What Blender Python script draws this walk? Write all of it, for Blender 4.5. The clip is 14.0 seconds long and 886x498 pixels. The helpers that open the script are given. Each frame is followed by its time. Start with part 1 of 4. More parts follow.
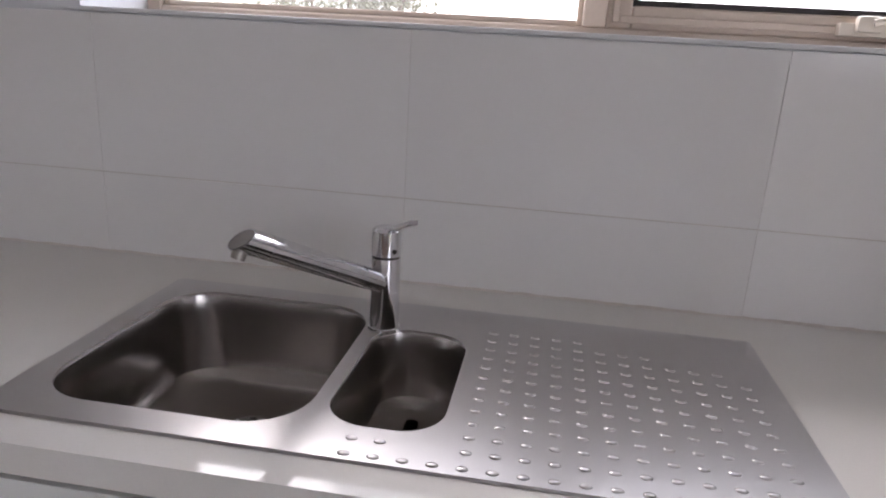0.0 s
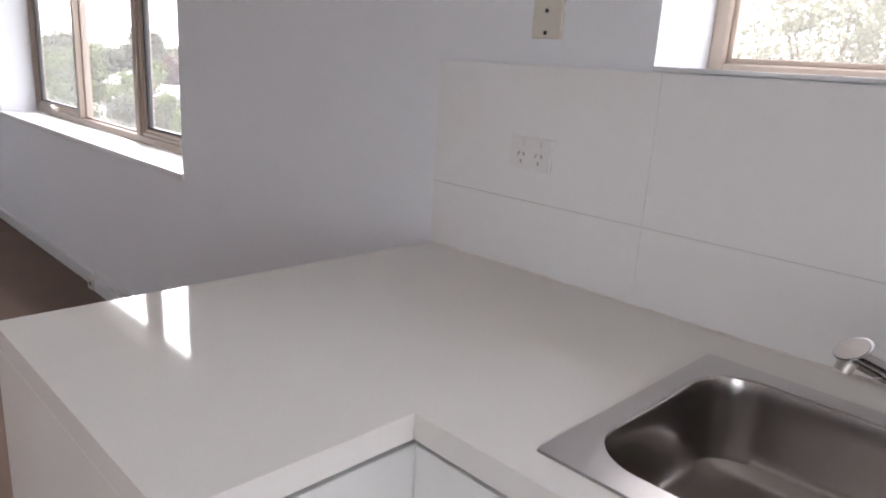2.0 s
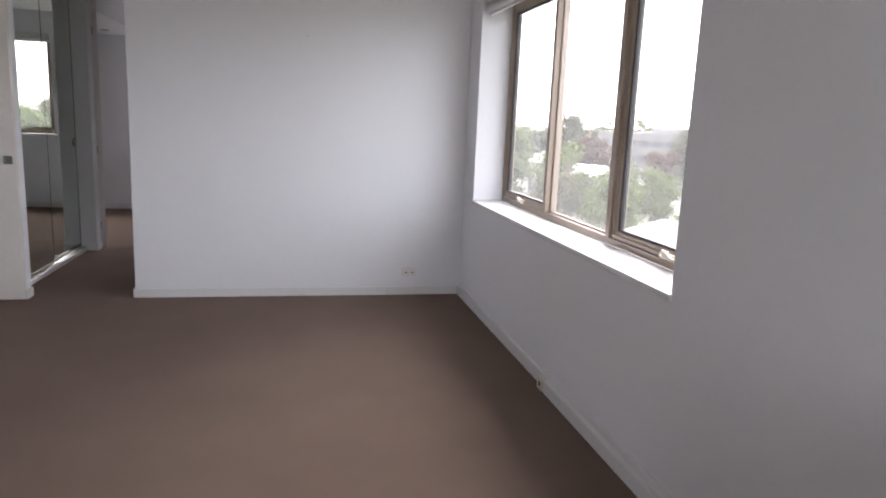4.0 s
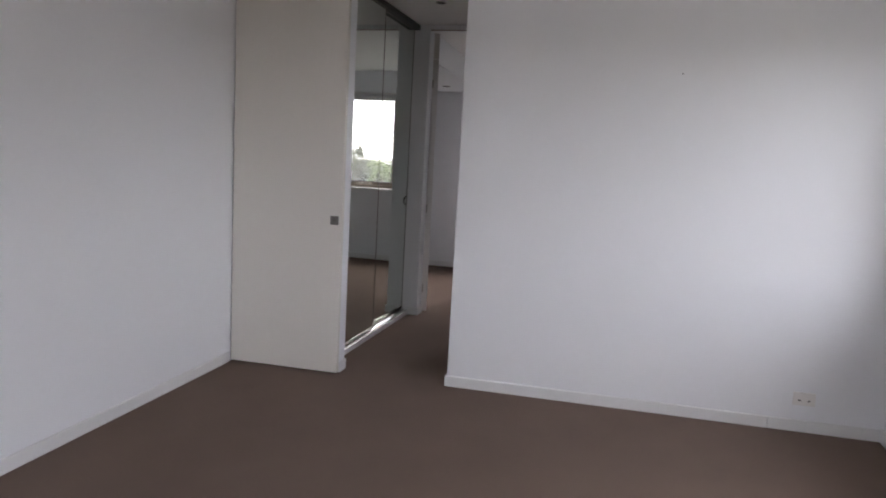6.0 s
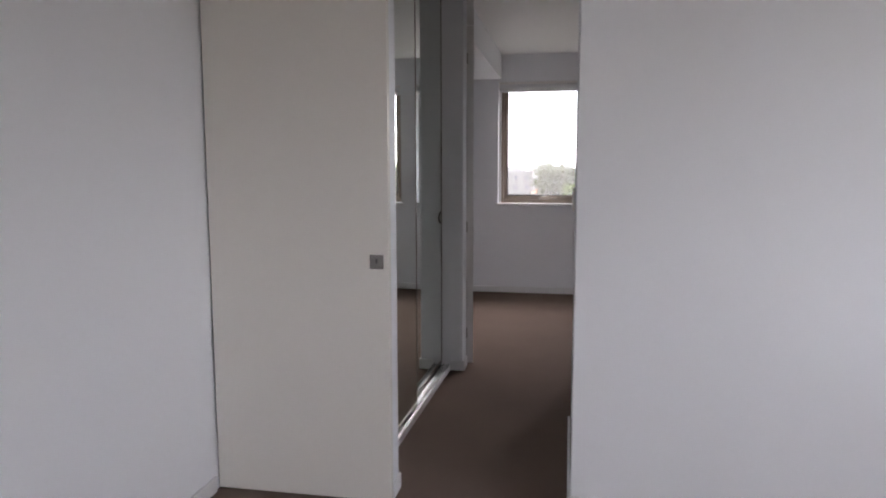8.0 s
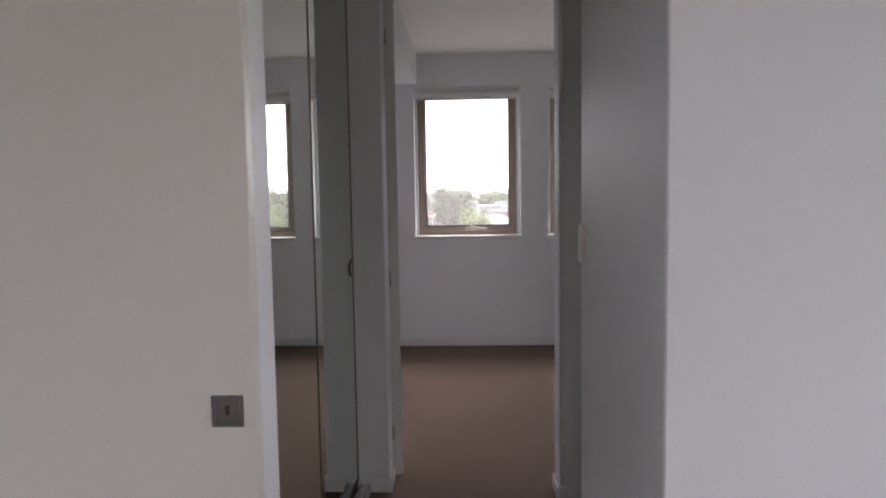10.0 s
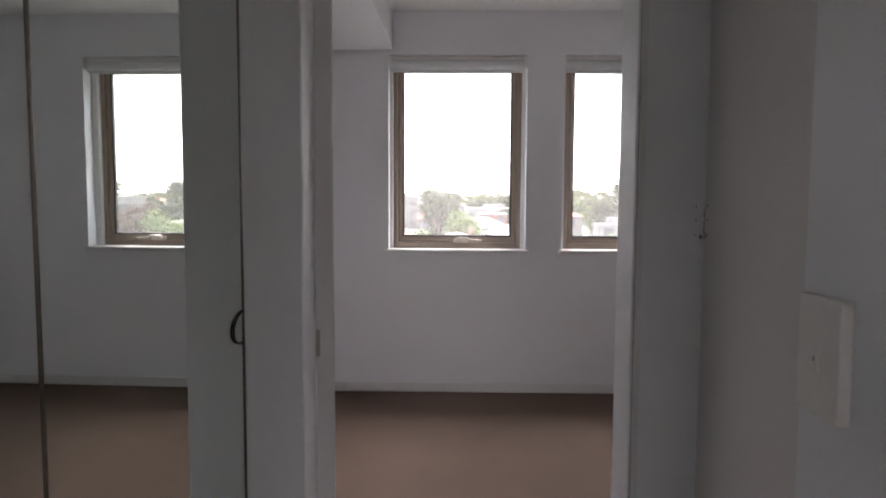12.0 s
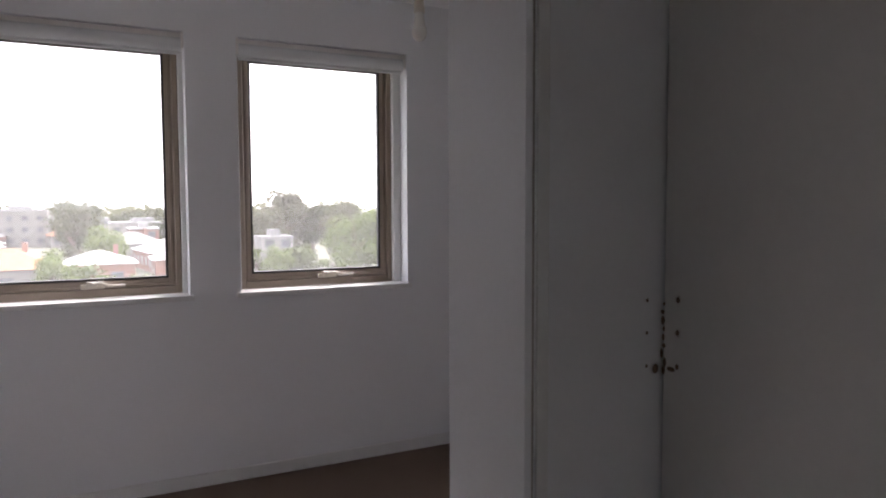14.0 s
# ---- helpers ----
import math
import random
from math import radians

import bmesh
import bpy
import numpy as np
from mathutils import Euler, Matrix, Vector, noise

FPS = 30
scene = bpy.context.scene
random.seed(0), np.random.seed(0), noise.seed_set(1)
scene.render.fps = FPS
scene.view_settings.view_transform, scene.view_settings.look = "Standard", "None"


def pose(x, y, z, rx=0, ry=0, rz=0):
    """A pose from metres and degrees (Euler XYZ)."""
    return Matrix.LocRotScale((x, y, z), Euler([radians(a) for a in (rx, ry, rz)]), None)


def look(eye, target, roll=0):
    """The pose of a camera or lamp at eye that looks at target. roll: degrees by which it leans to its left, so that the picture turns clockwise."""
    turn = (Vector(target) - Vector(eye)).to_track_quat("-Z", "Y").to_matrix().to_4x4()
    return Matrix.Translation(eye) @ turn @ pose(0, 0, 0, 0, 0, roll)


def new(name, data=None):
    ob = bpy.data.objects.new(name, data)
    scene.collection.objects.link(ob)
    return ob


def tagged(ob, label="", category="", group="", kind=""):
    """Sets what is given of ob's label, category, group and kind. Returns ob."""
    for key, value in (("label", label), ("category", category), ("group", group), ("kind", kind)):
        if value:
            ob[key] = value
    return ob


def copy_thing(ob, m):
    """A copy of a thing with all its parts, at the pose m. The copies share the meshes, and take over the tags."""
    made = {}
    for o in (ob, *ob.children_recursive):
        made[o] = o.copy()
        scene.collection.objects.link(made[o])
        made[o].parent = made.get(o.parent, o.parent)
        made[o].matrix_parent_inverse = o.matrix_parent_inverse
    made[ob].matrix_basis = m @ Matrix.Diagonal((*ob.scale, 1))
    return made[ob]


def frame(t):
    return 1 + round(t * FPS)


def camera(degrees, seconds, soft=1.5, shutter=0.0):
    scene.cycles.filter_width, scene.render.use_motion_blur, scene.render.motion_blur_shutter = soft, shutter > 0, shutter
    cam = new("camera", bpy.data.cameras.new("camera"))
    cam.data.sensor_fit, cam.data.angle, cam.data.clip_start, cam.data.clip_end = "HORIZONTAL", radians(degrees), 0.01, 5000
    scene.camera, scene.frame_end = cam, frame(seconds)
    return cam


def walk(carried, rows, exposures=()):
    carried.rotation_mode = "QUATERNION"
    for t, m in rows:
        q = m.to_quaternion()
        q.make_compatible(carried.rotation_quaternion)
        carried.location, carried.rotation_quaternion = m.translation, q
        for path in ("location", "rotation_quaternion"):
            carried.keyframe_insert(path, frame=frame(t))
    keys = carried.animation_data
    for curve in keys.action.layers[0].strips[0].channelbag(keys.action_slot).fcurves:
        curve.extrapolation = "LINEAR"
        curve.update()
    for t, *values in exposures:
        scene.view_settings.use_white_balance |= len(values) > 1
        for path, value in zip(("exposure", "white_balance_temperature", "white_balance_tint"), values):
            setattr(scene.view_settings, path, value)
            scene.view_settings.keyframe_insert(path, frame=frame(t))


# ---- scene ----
cam = camera(65.3, 14.0, soft=2.0)
PATH = [
    (0, (6.44, -1.322, 1.372), (6.16, 0.575, 0.803), 3.3),
    (0.5, (6.418, -1.285, 1.364), (5.799, 0.541, 0.834), 3.1),
    (1, (6.362, -1.302, 1.374), (5.454, 0.402, 0.854), 3.3),
    (1.5, (6.308, -1.317, 1.381), (5.164, 0.245, 0.878), 3.0),
    (2, (6.221, -1.325, 1.387), (4.868, 0.053, 0.866), 3.6),
    (2.2, (6.19, -1.335, 1.391), (4.756, -0.04, 0.874), 4.0),
    (2.5, (6.119, -1.322, 1.382), (4.575, -0.161, 0.865), 3.9),
    (3, (5.997, -1.359, 1.403), (4.307, -0.42, 0.891), 3.5),
    (3.5, (5.855, -1.377, 1.416), (4.042, -0.656, 0.975), 3.0),
    (3.6, (5.799, -1.395, 1.415), (3.959, -0.736, 0.993), 3.2),
    (4, (5.607, -1.417, 1.46), (3.688, -0.986, 1.094), 2.5),
    (4.2, (5.488, -1.409, 1.465), (3.54, -1.107, 1.124), 2.5),
    (6.5, (3.956, -1.869, 1.471), (2.043, -2.409, 1.245), 2.5),
    (7, (3.556, -2.131, 1.436), (1.652, -2.71, 1.238), 1.8),
    (7.5, (3.182, -2.355, 1.441), (1.26, -2.866, 1.232), 2.4),
    (8, (2.795, -2.621, 1.427), (0.841, -2.979, 1.196), -0.1),
    (8.4, (2.465, -2.757, 1.419), (0.498, -3.056, 1.208), -0.3),
    (8.5, (2.383, -2.792, 1.425), (0.416, -3.08, 1.207), 0.1),
    (9, (2.015, -2.894, 1.424), (0.034, -3.091, 1.228), -0.6),
    (11.3, (0.334, -2.977, 1.45), (-1.66, -2.984, 1.289), 0.0),
    (11.5, (0.191, -2.975, 1.44), (-1.8, -3.027, 1.26), 0.2),
    (11.8, (-0.062, -2.958, 1.43), (-2.054, -3.024, 1.271), 0.2),
    (12, (-0.214, -2.968, 1.425), (-2.207, -2.999, 1.267), 0.3),
    (12.2, (-0.335, -2.981, 1.428), (-2.329, -2.991, 1.256), 0.3),
    (12.5, (-0.547, -2.991, 1.465), (-2.539, -2.973, 1.29), 0.2),
    (13, (-0.91, -2.979, 1.476), (-2.899, -2.852, 1.305), 0.3),
    (13.4, (-1.12, -2.979, 1.477), (-3.062, -2.522, 1.348), -0.6),
    (13.5, (-1.143, -2.969, 1.477), (-3.068, -2.446, 1.331), -0.9),
    (14, (-1.309, -2.899, 1.496), (-3.092, -2.001, 1.371), -0.2),
]
walk(cam, [(t, look(eye, target, roll)) for t, eye, target, roll in PATH],
     [(0, 2.42, 6600, 23), (0.5, 2.52, 6600, 23), (2, 2.97, 6640, 21), (4, 2.77, 6640, 20), (7, 2.78, 6640, 20), (9, 2.78, 6700, 22), (11.5, 2.9, 6780, 21), (12.5, 2.97, 6780, 21), (13.2, 2.76, 6720, 22), (14, 2.62, 6740, 22)])

# ---- world, sun and exposure ----
world = bpy.data.worlds.new("overcast_sky")
scene.world = world
world.use_nodes = True
wn = world.node_tree
sky = wn.nodes.new("ShaderNodeTexSky")
sky.sky_type = "NISHITA"
sky.sun_disc = False
sky.sun_elevation = radians(40)
sky.sun_rotation = radians(306)
sky.air_density, sky.dust_density, sky.ozone_density = 1.0, 1.0, 1.0
cloud = wn.nodes.new("ShaderNodeMix")      # an even layer of cloud over the blue
cloud.data_type = "RGBA"
cloud.inputs[0].default_value = 0.85
cloud.inputs[7].default_value = (6.4, 6.6, 7.0, 1)
wn.links.new(sky.outputs[0], cloud.inputs[6])
wn.links.new(cloud.outputs[2], wn.nodes["Background"].inputs[0])
wn.nodes["Background"].inputs[1].default_value = 0.15

sun = new("sun", bpy.data.lights.new("sun", "SUN"))
sun.data.energy, sun.data.angle, sun.data.color = 1.5, radians(58), (1.0, 0.975, 0.945)
sun.matrix_world = pose(0, 0, 60, 50, 0, -126)


# ---- materials ----
def rgba(c):
    return (c[0], c[1], c[2], 1.0)


def make_mat(name, color, rough=0.5, metal=0.0, vary=0.06, scale=3.0, fine=60.0, bump=0.05, dist=0.002, rough_vary=0.08,
             coat=0.0, stretch=(1, 1, 1), per_object=0.0, coarse=1.0):
    """A surface with a broad and a fine variation of colour, an uneven gloss and a fine relief."""
    m = bpy.data.materials.new(name)
    m.use_nodes = True
    n, l = m.node_tree.nodes, m.node_tree.links
    b = n["Principled BSDF"]
    b.inputs["Metallic"].default_value = metal
    b.inputs["Coat Weight"].default_value = coat
    co = n.new("ShaderNodeTexCoord")
    mp = n.new("ShaderNodeMapping")
    mp.inputs["Scale"].default_value = stretch
    l.new(co.outputs["Object"], mp.inputs[0])
    big = n.new("ShaderNodeTexNoise")
    big.inputs["Scale"].default_value = scale
    big.inputs["Detail"].default_value = 4
    small = n.new("ShaderNodeTexNoise")
    small.inputs["Scale"].default_value = fine
    small.inputs["Detail"].default_value = 3
    l.new(mp.outputs[0], big.inputs[0])
    l.new(mp.outputs[0], small.inputs[0])
    add = n.new("ShaderNodeMath")
    add.operation = "MULTIPLY_ADD"
    add.inputs[1].default_value = coarse
    l.new(big.outputs[0], add.inputs[0])
    l.new(small.outputs[0], add.inputs[2])
    rng = n.new("ShaderNodeMapRange")
    rng.inputs[1].default_value, rng.inputs[2].default_value = 0.5, 1.5
    rng.inputs[3].default_value, rng.inputs[4].default_value = 1 - vary, 1 + vary
    l.new(add.outputs[0], rng.inputs[0])
    val = rng.outputs[0]
    if per_object:
        info = n.new("ShaderNodeObjectInfo")
        r2 = n.new("ShaderNodeMapRange")
        r2.inputs[3].default_value, r2.inputs[4].default_value = 1 - per_object, 1 + per_object
        l.new(info.outputs["Random"], r2.inputs[0])
        mul = n.new("ShaderNodeMath")
        mul.operation = "MULTIPLY"
        l.new(val, mul.inputs[0])
        l.new(r2.outputs[0], mul.inputs[1])
        val = mul.outputs[0]
    hsv = n.new("ShaderNodeHueSaturation")
    hsv.inputs["Color"].default_value = rgba(color)
    l.new(val, hsv.inputs["Value"])
    l.new(hsv.outputs[0], b.inputs["Base Color"])
    r3 = n.new("ShaderNodeMapRange")
    r3.inputs[3].default_value, r3.inputs[4].default_value = max(0.0, rough - rough_vary), min(1.0, rough + rough_vary)
    l.new(big.outputs[0], r3.inputs[0])
    l.new(r3.outputs[0], b.inputs["Roughness"])
    if bump:
        bp = n.new("ShaderNodeBump")
        bp.inputs["Strength"].default_value = bump
        bp.inputs["Distance"].default_value = dist
        l.new(add.outputs[0], bp.inputs["Height"])
        l.new(bp.outputs[0], b.inputs["Normal"])
    return m


M_WALL = make_mat("wall_paint", (0.82, 0.83, 0.855), 0.5, vary=0.02, scale=1.3, fine=140, bump=0.12, dist=0.0015)
M_CEIL = make_mat("ceiling_paint", (0.86, 0.855, 0.85), 0.7, vary=0.02, scale=1.0, fine=160, bump=0.12, dist=0.0015)
M_TRIM = make_mat("gloss_trim_paint", (0.76, 0.76, 0.76), 0.42, vary=0.02, scale=4, fine=90, bump=0.0)
M_DOOR = make_mat("cream_door_paint", (0.74, 0.71, 0.66), 0.38, vary=0.02, scale=1.5, fine=120, bump=0.1, dist=0.001)
M_DOORW = make_mat("white_door_paint", (0.74, 0.725, 0.715), 0.38, vary=0.03, scale=1.5, fine=120, bump=0.1, dist=0.001)
M_CARPET = make_mat("brown_carpet", (0.224, 0.165, 0.134), 0.95, vary=0.16, scale=2.2, fine=420, bump=0.8, dist=0.006, rough_vary=0.03, coarse=0.7)
M_CARPET.node_tree.nodes["Principled BSDF"].inputs["Specular IOR Level"].default_value = 0.08
M_STONE = make_mat("polished_white_stone", (0.78, 0.755, 0.715), 0.05, vary=0.035, scale=7, fine=260, bump=0.0, rough_vary=0.015)
M_STONE.node_tree.nodes["Principled BSDF"].inputs["Specular IOR Level"].default_value = 0.32
M_WALL.node_tree.nodes["Principled BSDF"].inputs["Specular IOR Level"].default_value = 0.3
M_TILE = make_mat("glazed_white_tile", (0.84, 0.825, 0.81), 0.09, vary=0.012, scale=2.5, fine=30, bump=0.06, dist=0.002, rough_vary=0.03, per_object=0.01)
M_GROUT = make_mat("grout", (0.66, 0.61, 0.56), 0.9, vary=0.12, scale=12, fine=200, bump=0.3)
M_LAM = make_mat("white_laminate", (0.79, 0.79, 0.77), 0.3, vary=0.015, scale=2, fine=80, bump=0.03)
# near-black: painted shade in channels and gaps, and the dark head track
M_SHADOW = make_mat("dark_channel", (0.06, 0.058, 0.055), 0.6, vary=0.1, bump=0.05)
M_STEEL = make_mat("brushed_stainless_steel", (0.54, 0.52, 0.515), 0.29, 1.0, vary=0.025, scale=3, fine=300, bump=0.0, rough_vary=0.03)
# the deck's steel toned down, for the dark reflections inside the bowls
M_BOWL = make_mat("shaded_steel_bowl", (0.39, 0.365, 0.35), 0.21, 1.0, vary=0.05, scale=6, fine=90, bump=0.0, rough_vary=0.05)
M_CHROME = make_mat("chrome", (0.72, 0.72, 0.73), 0.07, 1.0, vary=0.03, scale=20, fine=80, bump=0.0, rough_vary=0.03)
M_ALU = make_mat("bright_aluminium", (0.68, 0.68, 0.67), 0.25, 1.0, vary=0.05, scale=9, fine=120, bump=0.03, dist=0.0005, stretch=(1, 12, 12))
M_FRAME = make_mat("champagne_aluminium_frame", (0.34, 0.275, 0.225), 0.36, 0.35, vary=0.06, scale=5, fine=150, bump=0.05, dist=0.0006)
M_FRAMEL = make_mat("faded_cream_frame_paint", (0.60, 0.50, 0.42), 0.4, 0.1, vary=0.06, scale=5, fine=150, bump=0.05, dist=0.0006)
M_GASKET = make_mat("black_rubber_seal", (0.025, 0.022, 0.022), 0.6, vary=0.1, bump=0.05)
M_WINDER = make_mat("cream_plastic", (0.62, 0.56, 0.48), 0.35, vary=0.04, scale=14, fine=90, bump=0.03)
M_PLASTIC = make_mat("white_plastic", (0.78, 0.755, 0.73), 0.3, vary=0.02, scale=14, fine=90, bump=0.03)
M_OLDPLASTIC = make_mat("aged_cream_plastic", (0.68, 0.63, 0.55), 0.4, vary=0.05, scale=14, fine=90, bump=0.03)
M_BLACK = make_mat("dark_slot", (0.03, 0.028, 0.026), 0.5, vary=0.1, bump=0.0)
M_SLOT = make_mat("grey_slot_and_shade", (0.40, 0.37, 0.34), 0.6, vary=0.1, bump=0.0)
M_FABRIC = make_mat("white_blind_fabric", (0.70, 0.71, 0.72), 0.8, vary=0.03, scale=5, fine=500, bump=0.25, dist=0.001)
M_SATIN = make_mat("satin_nickel", (0.42, 0.40, 0.37), 0.35, 1.0, vary=0.08, scale=30, fine=120, bump=0.03)
M_PULL = make_mat("dull_dark_nickel", (0.20, 0.185, 0.175), 0.42, 1.0, vary=0.1, scale=30, fine=120, bump=0.03)
M_BRONZE = make_mat("dark_bronze_edge", (0.17, 0.15, 0.13), 0.35, 0.8, vary=0.1, scale=20, fine=90, bump=0.0)
M_MIRROR = make_mat("silvered_mirror", (0.72, 0.765, 0.735), 0.012, 1.0, vary=0.01, scale=1.2, fine=12, bump=0.0, rough_vary=0.01)
M_BARE_SHADE = make_mat("bare_wood_and_gap_shade", (0.20, 0.13, 0.09), 0.8, vary=0.3, scale=25, fine=160, bump=0.5)
M_BULB = make_mat("frosted_glass_bulb", (0.82, 0.80, 0.75), 0.12, vary=0.02, bump=0.0, coat=0.5)

M_GLASS = bpy.data.materials.new("clear_window_glass")
M_GLASS.use_nodes = True
_n, _l = M_GLASS.node_tree.nodes, M_GLASS.node_tree.links
_n.remove(_n["Principled BSDF"])
_tr, _gl, _mx, _fr = (_n.new("ShaderNodeBsdfTransparent"), _n.new("ShaderNodeBsdfGlossy"), _n.new("ShaderNodeMixShader"), _n.new("ShaderNodeLayerWeight"))
_veil, _mix2, _pw = _n.new("ShaderNodeBsdfTranslucent"), _n.new("ShaderNodeMixShader"), _n.new("ShaderNodeMath")
_veil.inputs[0].default_value = (0.8, 0.8, 0.8, 1)     # a faint white veil mixed into the panes for glare and haze
_mix2.inputs[0].default_value = 0.045
_pw.operation = "POWER"
_pw.inputs[1].default_value = 4.0
_tr.inputs[0].default_value = (0.95, 0.97, 0.96, 1)
_gl.inputs["Roughness"].default_value = 0.01
_l.new(_fr.outputs["Facing"], _pw.inputs[0])
_sc = _n.new("ShaderNodeMath")
_sc.operation = "MULTIPLY_ADD"
_sc.inputs[1].default_value, _sc.inputs[2].default_value = 0.5, 0.03
_l.new(_pw.outputs[0], _sc.inputs[0])
_l.new(_sc.outputs[0], _mx.inputs[0])
_l.new(_tr.outputs[0], _mix2.inputs[1])
_l.new(_veil.outputs[0], _mix2.inputs[2])
_l.new(_mix2.outputs[0], _mx.inputs[1])
_l.new(_gl.outputs[0], _mx.inputs[2])
_l.new(_mx.outputs[0], _n["Material Output"].inputs[0])

M_GROUND = make_mat("suburb_ground", (0.09, 0.088, 0.062), 0.95, vary=0.5, scale=0.035, fine=0.6, bump=0.0)
M_ROAD = make_mat("asphalt", (0.05, 0.05, 0.05), 0.9, vary=0.2, scale=0.3, fine=4, bump=0.0)
M_LEAF = make_mat("leaf_green", (0.092, 0.122, 0.034), 0.6, vary=0.3, scale=0.5, fine=3, bump=0.0, per_object=0.25)
M_LEAFG = make_mat("eucalypt_leaf", (0.075, 0.08, 0.040), 0.6, vary=0.3, scale=0.5, fine=3, bump=0.0, per_object=0.2)
M_LEAFD = make_mat("dark_leaf", (0.042, 0.052, 0.019), 0.6, vary=0.3, scale=0.5, fine=3, bump=0.0, per_object=0.2)
M_LEAFR = make_mat("russet_leaf", (0.095, 0.058, 0.04), 0.6, vary=0.3, scale=0.5, fine=3, bump=0.0, per_object=0.2)
M_LEAFP = make_mat("pale_gum_leaf", (0.21, 0.21, 0.145), 0.6, vary=0.3, scale=0.5, fine=3, bump=0.0)
for m in (M_LEAF, M_LEAFG, M_LEAFD, M_LEAFR, M_LEAFP):
    n, l = m.node_tree.nodes, m.node_tree.links
    tl, mx = n.new("ShaderNodeBsdfTranslucent"), n.new("ShaderNodeMixShader")
    mx.inputs[0].default_value = 0.4
    n["Principled BSDF"].inputs["Specular IOR Level"].default_value = 0.15
    l.new(n["Principled BSDF"].inputs["Base Color"].links[0].from_socket, tl.inputs[0])
    l.new(n["Principled BSDF"].outputs[0], mx.inputs[1])
    l.new(tl.outputs[0], mx.inputs[2])
    l.new(mx.outputs[0], n["Material Output"].inputs[0])
M_BARK = make_mat("bark", (0.16, 0.12, 0.09), 0.9, vary=0.25, scale=1, fine=12, bump=0.3)
# pale render and metal roofing coloured dark, so daylight doesn't bleach the houses
M_RENDER = make_mat("darkened_render_wall", (0.17, 0.162, 0.15), 0.8, vary=0.08, scale=0.3, fine=4, bump=0.0, per_object=0.12)
M_BRICK = make_mat("red_brick_wall", (0.20, 0.105, 0.08), 0.85, vary=0.2, scale=0.4, fine=6, bump=0.0, per_object=0.15)
M_TERRA = make_mat("terracotta_roof", (0.25, 0.105, 0.055), 0.8, vary=0.2, scale=0.4, fine=5, bump=0.0, per_object=0.15)
M_ZINC = make_mat("darkened_metal_roof", (0.16, 0.157, 0.152), 0.45, vary=0.1, scale=0.3, fine=3, bump=0.0, per_object=0.12)
M_SLATE = make_mat("grey_roof", (0.12, 0.114, 0.11), 0.7, vary=0.15, scale=0.4, fine=4, bump=0.0, per_object=0.15)
M_DARKWIN = make_mat("dark_far_window", (0.07, 0.075, 0.08), 0.3, vary=0.1, bump=0.0)
M_WIRE = make_mat("black_cable", (0.04, 0.04, 0.04), 0.7, vary=0.1, bump=0.0)


# ---- mesh helpers ----
def box(bm, x0, x1, y0, y1, z0, z1, bevel=0.0, segs=2):
    r = bmesh.ops.create_cube(bm, size=1.0, matrix=Matrix.Translation(((x0 + x1) / 2, (y0 + y1) / 2, (z0 + z1) / 2))
                              @ Matrix.Diagonal((abs(x1 - x0), abs(y1 - y0), abs(z1 - z0), 1)))
    if bevel:
        es = {e for v in r["verts"] for e in v.link_edges}
        bmesh.ops.bevel(bm, geom=list(es), offset=bevel, segments=segs, affect="EDGES", profile=0.6)
    return bm


def boxm(*a, **k):
    return box(bmesh.new(), *a, **k)


def cyl(bm, p, q, r0, r1=None, seg=24, caps=True):
    p, q = Vector(p), Vector(q)
    d = q - p
    m = Matrix.Translation((p + q) / 2) @ d.to_track_quat("Z", "Y").to_matrix().to_4x4()
    bmesh.ops.create_cone(bm, cap_ends=caps, segments=seg, radius1=r0, radius2=r0 if r1 is None else r1, depth=d.length, matrix=m)
    return bm


def tube(bm, pts, r, seg=10):
    for a, b in zip(pts[:-1], pts[1:]):
        cyl(bm, a, b, r, seg=seg)
    for a in pts[1:-1]:
        bmesh.ops.create_icosphere(bm, subdivisions=1, radius=r, matrix=Matrix.Translation(a))
    return bm


def part(name, bm, material, parent=None, label="", smooth=False):
    """One mesh object, under parent if there is one."""
    me = bpy.data.meshes.new(name)
    bmesh.ops.recalc_face_normals(bm, faces=bm.faces)
    if smooth:
        for f in bm.faces:
            f.smooth = True
        for e in bm.edges:
            if len(e.link_faces) == 2 and e.calc_face_angle(0) > 0.6:
                e.smooth = False
    bm.to_mesh(me)
    bm.free()
    me.materials.append(material)
    ob = new(name, me)
    if parent is not None:
        ob.parent = parent
        ob.matrix_parent_inverse = parent.matrix_world.inverted()
    if label:
        tagged(ob, label)
    return ob


def thing(name, x, y, z, label, category, group="", kind=""):
    ob = new(name)
    ob.empty_display_size = 0.05
    ob.location = (x, y, z)
    ob.matrix_world = Matrix.Translation((x, y, z))
    return tagged(ob, label, category, group, kind)


def structure(name, bm, material, label, category):
    return tagged(part(name, bm, material), label, category, kind="structure")


# ---- plan ----
CEIL = 2.69
SOUTH, EAST, WEST = -4.15, 7.8, -5.12
TH = 0.30          # outer wall
LW = (0.315, 3.295, 0.848, 2.36)     # living window: x, x, sill, head
KW = (5.487, 7.52, 1.405, 2.36)      # kitchen window
BW1 = (-3.432, -2.462, 1.033, 2.392)  # bedroom windows: y, y, sill, head
BW2 = (-2.203, -1.218, 1.033, 2.392)
HALL_N, HALL_S = -2.596, -3.346
DOORX_L, DOORX_R = -1.937, -1.835    # hall end faces
RECESS = -2.386

